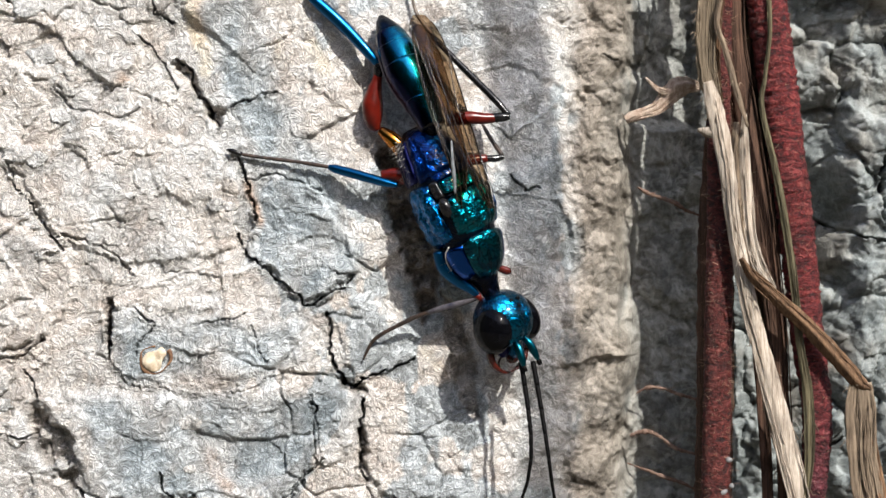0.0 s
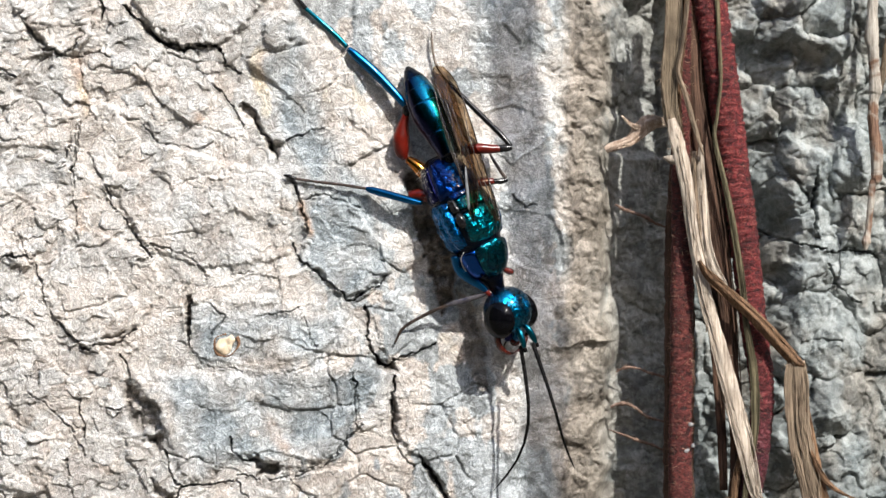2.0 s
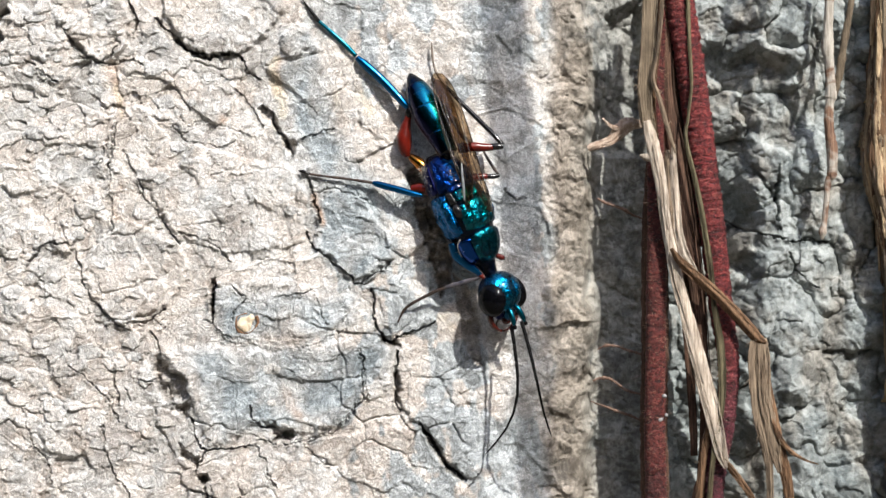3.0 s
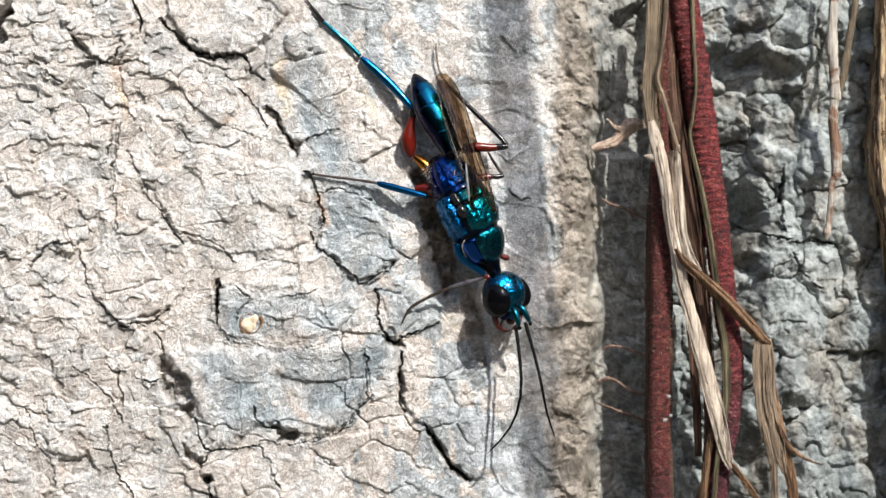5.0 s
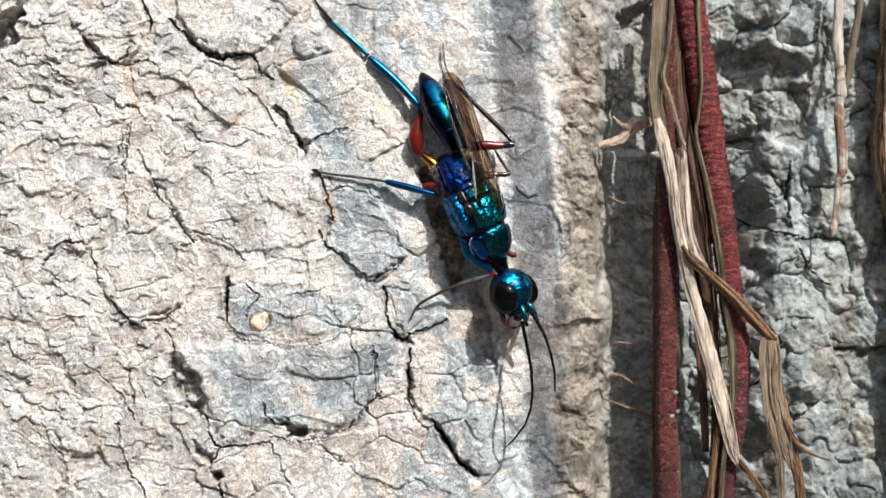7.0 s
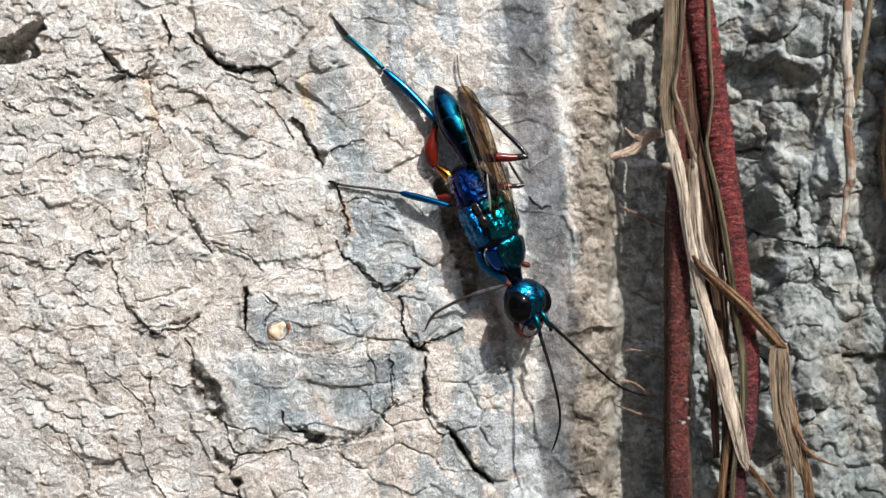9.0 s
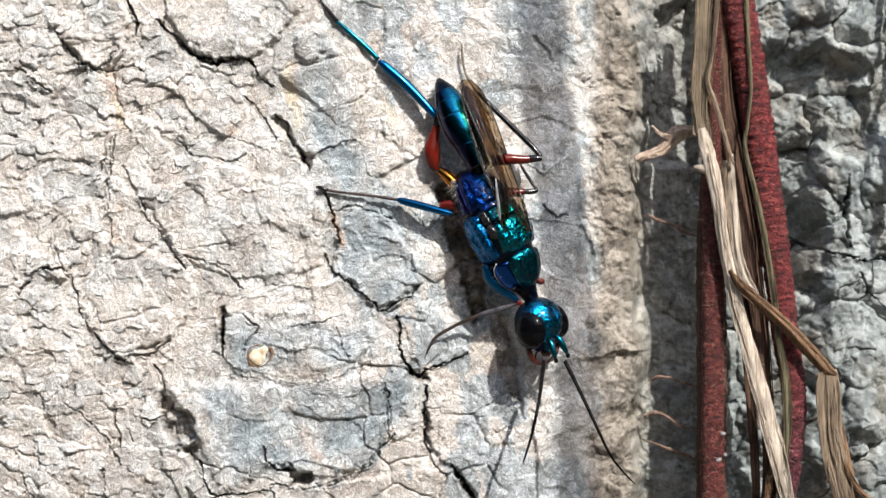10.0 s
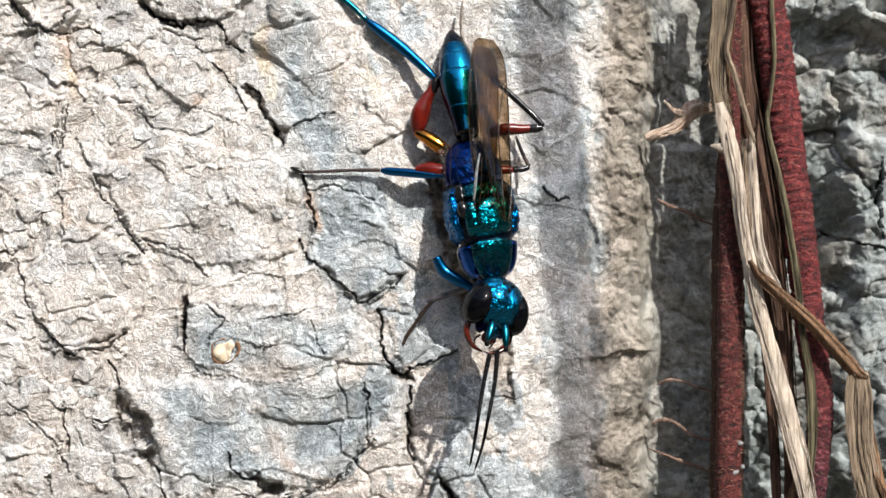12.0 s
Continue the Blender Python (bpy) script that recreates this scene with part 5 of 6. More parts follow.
# stations of the thorax: y, middle height, half width, half height
FORM = spline([(-5.3, -0.35, 0.55, 0.55), (-5.0, -0.25, 0.88, 0.90), (-4.6, -0.12, 1.24, 1.22), (-3.6, 0.05, 1.62, 1.55), (-2.5, 0.10, 1.82, 1.72), (-2.0, 0.10, 1.86, 1.74), (-1.4, 0.15, 1.96, 1.82), (-0.6, 0.25, 2.04, 1.90), (0.2, 0.28, 2.12, 1.95),
               (1.0, 0.22, 2.04, 1.86), (1.6, 0.10, 1.90, 1.74), (1.95, 0.05, 1.80, 1.64), (2.2, 0.05, 1.80, 1.62), (2.8, 0.0, 1.70, 1.48), (3.4, -0.08, 1.56, 1.30), (4.0, -0.16, 1.28, 1.08), (4.5, -0.20, 0.86, 0.82), (5.1, -0.25, 0.62, 0.62), (5.7, -0.30, 0.50, 0.50)], 6)


def form(y):
    return [g * np.interp(y, FORM[:, 0], FORM[:, k]) for k, g in ((1, 1.0), (2, 1.05), (3, 1.03))]


def plate(name, material, y0, y1, a0, a1, lift, grooves=(), belt=0.0, label="", parent=None, rough=0.03, seed=0, rows=36, cols=40, square=6):
    """A hard plate of the shell that bulges out of the thorax. a0, a1: degrees from the middle of the back round the flank; grooves: degrees, width, depth; belt: its long sides curve."""
    verts, faces = [], []
    for i in range(rows + 1):
        u = 2 * i / rows - 1
        for j in range(cols + 1):
            v = 2 * j / cols - 1
            ang = a0 + (a1 - a0) * (v + 1) / 2
            y = (y0 + y1) / 2 + (y1 - y0) / 2 * u * (1 - belt * v * v)
            mid, w, h = form(y)
            edge = (1 - abs(u) ** square) * (1 - abs(v) ** square)
            rise = lift * edge ** 0.6 - 0.10 * (1 - edge) ** 2
            for g, wide, deep in grooves:
                rise -= deep * math.exp(-((ang - g) / wide) ** 2)
            c, q = math.sin(radians(ang)), math.cos(radians(ang))
            rise += rough * noise.noise((2.3 * c * w + seed, 2.3 * y, 2.3 * q * h)) + 0.5 * rough * noise.noise((6 * c * w, 6 * y + seed, 6 * q * h))
            verts.append(((w + rise) * math.copysign(abs(c) ** 0.92, c), y, mid + (h + rise) * math.copysign(abs(q) ** 0.92, q)))
    n = cols + 1
    faces = [(i * n + j, i * n + j + 1, i * n + n + j + 1, i * n + n + j) for i in range(rows) for j in range(cols)]
    return solid(name, verts, faces, material, parent or thorax, label)


thorax = solid("thorax", *loft([(y, 0, mid, 0.97 * w, 0.97 * h) for y, mid, w, h in FORM[::2]], 2, 48, 0.92), CORE, wasp)
plate("mesoscutum", SCUTUM, -0.75, 1.85, -47, 47, 0.17, ((-22, 3.0, 0.10), (22, 3.0, 0.10), (0, 2.0, 0.05)), 0.22, "punctured green shield with two furrows")
plate("scutellum", SCUTUM, -1.75, -0.72, -40, 40, 0.20, (), 0.25, seed=3, rows=20)
plate("metanotum", BLUE, -2.20, -1.70, -46, 46, 0.10, (), 0.1, seed=5, rows=12)
plate("propodeum", BLUE, -5.25, -2.05, -74, 74, 0.12, ((-48, 3, 0.06), (48, 3, 0.06)), 0.0, "punctured violet-blue rear thorax", rough=0.05, seed=8, rows=48)
for s in (-1, 1):
    plate("propodeal_flank", VIOLET, -5.0, -2.1, s * 74, s * 150, 0.10, ((s * 104, 4, 0.07),), 0.1, "smooth violet flank", seed=11)
    plate("side_plate", FLANK, -2.0, 1.85, s * 58, s * 160, 0.20, ((s * 88, 3, 0.07), (s * 116, 6, 0.05)), 0.12, "blue flank plate with furrows", rough=0.13, seed=13, rows=52, square=5)
    plate("axilla", BLACK, -1.85, -0.70, s * 38, s * 56, 0.12, rows=14, cols=14)
    plate("collar_flank", COLLAR, 2.05, 4.2, s * 44, s * 140, 0.16, ((s * 100, 5, 0.06),), 0.18, "smooth blue plate beside the neck", rough=0.015, seed=23)
    solid("wing_hinge", *ball(0.40, 0.62, 0.40, (s * 1.55, -0.10, 1.62), n=28), BLACK, thorax, "glossy black scale over a wing base")
    solid("shoulder_knob", *ball(0.24, 0.34, 0.24, (s * 1.92, 0.95, 0.75), n=20), TEAL, thorax)
    rim = [(s * w * 1.1 * math.sin(radians(g)), y, mid + h * 1.1 * math.cos(radians(g)), 0.035) for y, g in ((2.0, 70), (2.3, 86), (2.9, 98), (3.5, 100), (4.2, 96)) for mid, w, h in (form(y),)]
    solid("pale_seam", *tube(rim, 6, 6), FUR, thorax, "pale downy seam")
plate("pronotum", SCUTUM, 2.0, 4.6, -50, 50, 0.20, ((0, 4, 0.06),), 0.12, "punctured teal collar narrowing to the neck", seed=29, rows=40)

# stations of the abdomen: y, radius
BELLY = spline([(0.5, 0.78), (-0.1, 0.82), (-0.7, 0.90), (-1.6, 1.07), (-2.5, 1.22), (-3.5, 1.27), (-4.5, 1.17), (-5.5, 0.97), (-6.3, 0.70), (-6.9, 0.40), (-7.2, 0.18), (-7.27, 0.04)], 10)[::-1] * (1, 1.01)


def ring_plate(name, material, y0, y1, a0, a1, lift, label=""):
    """A ring of the abdomen from its fore edge y0 to its hind edge y1, which laps over the next."""
    rows, cols = 26, 48
    verts = []
    for i in range(rows + 1):
        u = i / rows
        y = y0 + (y1 - y0) * u
        r = float(np.interp(y, BELLY[:, 0], BELLY[:, 1]))
        for j in range(cols + 1):
            v = 2 * j / cols - 1
            a = radians(a0 + (a1 - a0) * (v + 1) / 2)
            rise = lift * (0.3 + 0.7 * u) * (1 - abs(v) ** 10) - 0.09 * max(0.0, (u - 0.955) / 0.045) ** 2 - 0.05 * abs(v) ** 14
            rise += 0.012 * noise.noise((1.6 * math.cos(a) * r, 1.2 * y, 1.6 * math.sin(a) * r + lift * 40))
            verts.append(((r + rise) * math.sin(a), y + 0.10 * math.cos(a) * u, (r + rise) * 1.02 * math.cos(a)))
    n = cols + 1
    faces = [(i * n + j, i * n + n + j, i * n + n + j + 1, i * n + j + 1) for i in range(rows) for j in range(cols)]
    return solid(name, verts, faces, material, abdomen, label)


abdomen = solid("abdomen", *loft([(y, 0, 0, 0.95 * r, 0.97 * r) for y, r in BELLY[::2]], 1, 44), BLACK, wasp, "ringed abdomen, mirror-bright teal with a black tip")
for fore, hind in ((0.45, -1.45), (-1.35, -3.95), (-3.85, -5.2), (-5.1, -6.15)):
    ring_plate("back_ring", TEAL, fore, hind, -116, 116, 0.055)
    ring_plate("belly_ring", UNDERSIDE, fore + 0.1, hind - 0.05, 108, 252, 0.045, "dark violet underside")
solid("petiole", *tube([(0, 0.2, 0.0, 0.5), (0, 0.6, -0.35, 0.42), (0, 1.0, -0.9, 0.36), (0, 1.3, -1.4, 0.4)], 5, 16), CORE, abdomen, "narrow dark waist")
ring_plate("tip_ring", TIP, -6.08, -7.0, -120, 120, 0.03)
solid("belly_seam", *tube([(float(np.interp(y, BELLY[:, 0], BELLY[:, 1])) * 0.97, y, -0.42 * float(np.interp(y, BELLY[:, 0], BELLY[:, 1])), 0.035) for y in np.linspace(-1.2, -5.6, 12)], 3, 6), SEAM, abdomen, "pale edge between back and underside")

HEAD_SIZE = 1.08


def grown(piece):
    return [tuple(HEAD_SIZE * c for c in v) for v in piece[0]], piece[1]


def skull():
    """A head that is broad and flat in front, with a brow, a furrow down the face and sunken cheeks."""
    verts, faces = ball(1.8, 1.66, 1.56, n=56)
    out = []
    for x, y, z in verts:
        k = 1 + 0.012 * noise.noise((2.2 * x, 2.2 * y, 2.2 * z)) + 0.006 * noise.noise((6 * x, 6 * y, 6 * z))
        k -= 0.05 * math.exp(-(x / 0.16) ** 2) * max(0.0, z / 1.6) * max(0.0, min(1.0, 0.6 + 0.5 * y))
        k += 0.05 * math.exp(-((abs(x) - 0.55) / 0.35) ** 2 - ((y - 0.3) / 0.9) ** 2) * max(0.0, z / 1.6)
        out.append((x * k, y * k, z * k))
    return out, faces


head = solid("head", *grown(skull()), FACE, wasp)
for s in (-1, 1):
    solid("eye", *grown(ball(0.86, 1.36, 1.22, (s * 1.17, 0.26, 0.14), Matrix.Rotation(radians(-12 * s), 3, "Z"), 36)), EYE, head, "bulging glossy black eye")
    solid("mandible", *grown(tube([(s * 1.15, 0.95, -0.30, 0.24), (s * 1.42, 1.55, -0.35, 0.27), (s * 1.36, 2.1, -0.40, 0.25), (s * 1.0, 2.6, -0.42, 0.20), (s * 0.45, 2.84, -0.45, 0.14), (s * 0.05, 2.88, -0.45, 0.05)], 6, 14, 0.75)), MOUTH, head, "curved dark red mandible")
    solid("scape", *grown(tube([(s * 0.40, 1.25, 0.70, 0.14), (s * 0.46, 1.55, 0.90, 0.22), (s * 0.52, 1.95, 0.98, 0.23), (s * 0.58, 2.35, 1.03, 0.19), (s * 0.62, 2.62, 1.05, 0.11)], 5, 14)), TEAL_LEG, head)
    solid("pedicel", *grown(tube([(s * 0.62, 2.58, 1.05, 0.10), (s * 0.635, 2.72, 1.06, 0.15), (s * 0.64, 2.92, 1.06, 0.12)], 4, 12)), FEELER, head)
    solid("antenna_socket", *grown(ball(0.24, 0.22, 0.16, (s * 0.40, 1.18, 0.72))), FACE, head)
    solid("cheek", *grown(ball(0.34, 0.62, 0.45, (s * 0.72, 1.35, -0.05))), BLUE, head)
    solid("palp", *grown(tube([(s * 0.35, 1.9, -0.55, 0.07), (s * 0.6, 2.2, -0.7, 0.07), (s * 0.5, 2.5, -0.8, 0.04)], 4, 8)), BROWN_LEG, head)
for x, y in ((0, -0.62), (-0.28, -0.98), (0.28, -0.98)):
    z = 1.56 * math.sqrt(1 - (y / 1.66) ** 2 - (x / 1.8) ** 2)
    solid("ocellus", *grown(ball(0.13, 0.13, 0.10, (x, y, z), n=14)), EYE, head)
solid("clypeus", *grown(ball(0.58, 0.72, 0.46, (0, 1.5, 0.18))), FACE, head)
solid("labrum", *grown(ball(0.5, 0.36, 0.28, (0, 2.12, -0.12))), MOUTH, head)


def fur(parent, count, seed, box, reach):
    """Fine pale hairs standing off the flanks; box: y range, half width, half height."""
    rng = np.random.RandomState(seed)
    verts, faces = [], []
    for _ in range(count):
        y = box[0] + (box[1] - box[0]) * rng.rand()
        a = rng.uniform(-0.9, 0.25) + (math.pi if rng.rand() < 0.5 else 0) * 1.0
        if a > 1:
            a = math.pi - (a - math.pi)
        out = np.array((math.cos(a), 0.25 * rng.randn(), math.sin(a)))
        s = np.array((math.cos(a) * box[2], y, math.sin(a) * box[3]))
        e = s + out * reach * (0.4 + 0.8 * rng.rand())
        n = len(verts)
        verts += [tuple(s + (0, 0.012, 0)), tuple(s - (0, 0.012, 0.008)), tuple(s + (0.0, -0.004, 0.014)), tuple(e)]
        faces += [(n, n + 1, n + 3), (n + 1, n + 2, n + 3), (n + 2, n, n + 3)]
    tagged(solid("fur", verts, faces, FUR, parent, "fine pale hairs"), kind="stuff")


fur(thorax, 420, 5, (-4.8, 3.4, 1.75, 1.5), 0.5)
fur(thorax, 120, 9, (-5.0, -4.0, 1.35, 1.2), 0.4)
fur(head, 70, 6, (-1.2, -0.2, 1.2, 1.0), 0.4)

# antennae: rigid pieces on a chain
JOINTS, PIECE = 8, 1.425


def flagellum(k):
    """One of the joints; the last tapers to a point."""
    r0, r1 = 0.172 - 0.013 * k, 0.172 - 0.013 * (k + 1)
    line = []
    for i in range(9):
        u = i / 8
        r = (r0 + (r1 - r0) * u) * (1.0 if i % 4 else 0.88)
        if k == JOINTS - 1 and i > 4:
            r *= 1 - 0.22 * (i - 4)
        line.append((0, u * (PIECE + 0.05), 0, max(r, 0.02)))
    return tube(line, 1, 10)


antennae = []
for s in (0, 1):
    whole = new("antenna")
    whole.empty_display_size, whole.parent = 0.001, wasp
    tagged(whole, "long thin black antenna in joints")
    antennae.append([solid("flagellum", *flagellum(k), FEELER, whole) for k in range(JOINTS)])

legs = []


def clear(p):
    """A point of a leg, lifted where the bark would bury it."""
    x, y, z, r = p
    top = max(bark_height(x + i, z + j) for i in (-0.15, 0, 0.15) for j in (-0.15, 0, 0.15))
    return (x, min(y, -top - max(r, 0.08) - 0.04), z, r)


def leg(label, pieces, low=1.0):
    """pieces: name, material, label, line at rest, and both ends of it once the body has turned."""
    root = new("leg")
    root.empty_display_size, root.parent = 0.001, wasp
    tagged(root, label)
    for name, material, text, line, last in pieces:
        line, last = [[(x, low * y, z, r) for x, y, z, r in ends] for ends in (line, last)]
        if name in ("tibia", "tarsus", "claw"):
            line, last = [clear(p) for p in line], [clear(p) for p in last]
        rest = bone(line[0][:3], line[-1][:3])
        back = rest.inverted()
        own = [(*(back @ (Vector(p[:3]) * MM) / MM), p[3]) for p in line]
        ob = solid(name, *tube(own, 7, 14, 1, 0, 0.04, 4), material, root, text)
        legs.append((ob, line[0][:3], line[-1][:3], last[0][:3], last[-1][:3]))


leg("hind leg with a swollen red thigh and blue shin", [
    ("coxa", GOLD, "golden gleaming coxa", [(-1.45, -1.60, 5.38, 0.36), (-1.96, -1.70, 5.94, 0.50), (-2.70, -1.60, 6.72, 0.46), (-3.37, -1.40, 7.25, 0.28)], [(-1.85, -1.80, 6.69, 0.00), (-3.47, -1.60, 7.76, 0.00)]),
    ("femur", RED_LEG, "swollen red thigh", [(-3.56, -1.30, 7.22, 0.20), (-3.78, -1.30, 7.70, 0.50), (-3.85, -1.40, 8.62, 0.64), (-3.74, -1.50, 9.54, 0.46), (-3.55, -1.60, 10.34, 0.28), (-3.47, -1.70, 11.08, 0.26)], [(-3.85, -1.40, 7.96, 0.00), (-2.81, -1.60, 11.59, 0.00)]),
    ("knee", BLACK, "", [(-3.55, -1.60, 10.27, 0.24), (-3.47, -1.70, 10.82, 0.29), (-3.50, -1.75, 11.18, 0.22)], [(-2.96, -1.60, 10.84, 0.00), (-2.81, -1.70, 11.65, 0.00)]),
    ("tibia", BLUE_LEG, "", [(-3.54, -1.70, 11.15, 0.22), (-4.10, -1.60, 11.82, 0.31), (-5.59, -1.10, 13.43, 0.37), (-7.09, -0.84, 14.80, 0.35), (-7.77, -0.70, 15.41, 0.22)], [(-2.84, -1.70, 11.73, 0.00), (-7.35, -0.70, 15.62, 0.00)]),
    ("tarsus", TEAL_LEG, "", [(-7.84, -0.63, 15.53, 0.19), (-8.78, -0.56, 16.51, 0.21), (-9.90, -0.49, 17.52, 0.18), (-11.02, -0.42, 18.50, 0.13)], [(-7.43, -0.63, 15.71, 0.00), (-10.69, -0.42, 18.55, 0.00)]),
    ("claw", BLACK, "", [(-10.91, -0.42, 18.39, 0.17), (-11.59, -0.35, 19.26, 0.13), (-12.34, -0.21, 20.29, 0.05)], [(-10.54, -0.42, 18.44, 0.00), (-11.94, -0.21, 20.27, 0.00)]),
], 0.75)
leg("middle leg with red thigh, blue shin and thin dark foot", [
    ("femur", RED_LEG, "", [(-1.08, -2.20, 4.22, 0.36), (-1.74, -2.20, 4.41, 0.46), (-2.44, -2.10, 4.56, 0.46), (-3.29, -2.00, 4.53, 0.30)], [(-1.83, -2.30, 5.39, 0.00), (-3.67, -2.10, 5.55, 0.00)]),
    ("tibia", BLUE_LEG, "", [(-2.33, -2.50, 3.96, 0.14), (-3.18, -2.30, 4.15, 0.26), (-4.66, -1.90, 4.57, 0.30), (-5.97, -1.50, 4.92, 0.27), (-6.45, -1.40, 5.07, 0.14)], [(-2.16, -2.60, 5.22, 0.00), (-6.51, -1.40, 5.62, 0.00)]),
    ("tarsus", BROWN_LEG, "", [(-6.34, -1.40, 5.03, 0.11), (-7.46, -1.20, 5.22, 0.13), (-8.21, -1.10, 5.34, 0.10), (-9.15, -1.00, 5.46, 0.12), (-10.08, -0.90, 5.57, 0.10), (-11.21, -0.80, 5.73, 0.11), (-12.03, -0.70, 5.88, 0.10)], [(-6.44, -1.40, 5.62, 0.00), (-11.97, -0.70, 5.54, 0.00)]),
    ("claw", BLACK, "", [(-11.65, -0.80, 5.80, 0.13), (-12.18, -0.70, 5.99, 0.15), (-12.57, -0.60, 6.07, 0.06)], [(-11.61, -0.80, 5.49, 0.00), (-12.47, -0.60, 5.77, 0.00)]),
], 0.8)
leg("foreleg with blue thigh and thin brown foot", [
    ("femur", BLUE_LEG, "", [(0.05, -2.80, 0.10, 0.30), (0.38, -2.60, -0.82, 0.40), (1.11, -2.50, -1.48, 0.42), (1.96, -2.40, -2.11, 0.28), (2.44, -2.30, -2.52, 0.18)], [(-2.66, -2.60, -0.17, 0.00), (-0.46, -2.60, -1.98, 0.00)]),
    ("knee", RED_LEG, "", [(2.15, -2.30, -2.33, 0.16), (2.44, -2.30, -2.56, 0.21), (2.59, -2.30, -2.78, 0.12)], [(-0.73, -2.60, -1.76, 0.00), (-0.39, -2.60, -2.13, 0.00)]),
    ("tibia", SHIN, "pale grey shin", [(2.44, -2.30, -2.63, 0.13), (1.42, -2.00, -2.97, 0.20), (0.31, -1.70, -3.31, 0.20), (-0.50, -1.40, -3.54, 0.13)], [(-0.46, -2.50, -2.16, 0.00), (-2.83, -1.50, -2.93, 0.00)]),
    ("tarsus", BROWN_LEG, "", [(-0.43, -1.40, -3.54, 0.14), (-1.17, -1.20, -3.81, 0.13), (-1.73, -1.10, -4.07, 0.15), (-2.47, -1.00, -4.45, 0.12), (-3.22, -0.90, -4.86, 0.13), (-3.89, -0.80, -5.42, 0.11), (-4.39, -0.60, -6.44, 0.06)], [(-2.76, -1.40, -2.93, 0.00), (-4.32, -0.60, -6.07, 0.00)]),
])
leg("far hind leg with red thigh, black knee and shin", [
    ("femur", RED_LEG, "", [(0.51, -2.20, 7.79, 0.40), (1.80, -2.20, 7.93, 0.40), (2.72, -2.10, 7.90, 0.34), (3.43, -2.00, 7.94, 0.27)], [(0.65, -2.30, 8.08, 0.00), (3.49, -2.00, 8.34, 0.00)]),
    ("knee", BLACK, "", [(3.20, -2.00, 7.94, 0.29), (3.83, -2.00, 7.98, 0.28), (4.27, -2.00, 8.02, 0.18)], [(3.26, -2.00, 8.30, 0.00), (4.38, -2.00, 8.41, 0.00)]),
    ("tibia", BLACK, "", [(4.20, -2.00, 8.09, 0.18), (3.47, -1.80, 8.95, 0.21), (2.19, -1.30, 10.27, 0.21), (0.79, -0.85, 11.70, 0.19), (-0.40, -0.45, 12.98, 0.16)], [(4.35, -2.00, 8.49, 0.00), (-0.38, -1.00, 13.17, 0.00)]),
    ("tarsus", PALE_FOOT, "pale brown foot", [(-0.32, -0.45, 12.91, 0.11), (-1.14, -0.30, 14.05, 0.12), (-1.45, -0.20, 14.9, 0.09), (-1.58, -0.15, 15.9, 0.10), (-1.62, -0.10, 16.7, 0.05)], [(-0.31, -1.00, 13.09, 0.00), (-1.16, -0.50, 17.86, 0.00)]),
])
leg("far middle leg, thin and brown", [
    ("femur", RED_LEG, "", [(1.25, -1.80, 5.30, 0.33), (2.25, -1.60, 5.49, 0.31), (2.92, -1.50, 5.57, 0.24)], [(0.66, -1.90, 5.50, 0.00), (2.46, -1.50, 5.64, 0.00)]),
    ("tibia", BLACK, "", [(2.85, -1.50, 5.57, 0.20), (3.48, -1.40, 5.57, 0.21), (3.93, -1.30, 5.68, 0.16)], [(2.38, -1.50, 5.64, 0.00), (3.47, -1.30, 5.84, 0.00)]),
    ("tarsus", BROWN_LEG, "", [(3.86, -1.20, 5.76, 0.14), (3.39, -0.80, 6.45, 0.13), (2.96, -0.40, 7.17, 0.12), (2.67, -0.10, 7.75, 0.08)], [(3.44, -1.20, 5.92, 0.00), (2.74, -0.20, 7.65, 0.00)]),
])
leg("far foreleg, only its red-brown knee showing", [
    ("knee", MOUTH, "", [(3.45, -1.90, -0.76, 0.20), (3.90, -1.70, -0.99, 0.24), (4.20, -1.60, -1.10, 0.24), (4.35, -1.50, -1.21, 0.10)], [(0.61, -1.90, -1.01, 0.00), (1.51, -1.20, -1.45, 0.00)]),
])


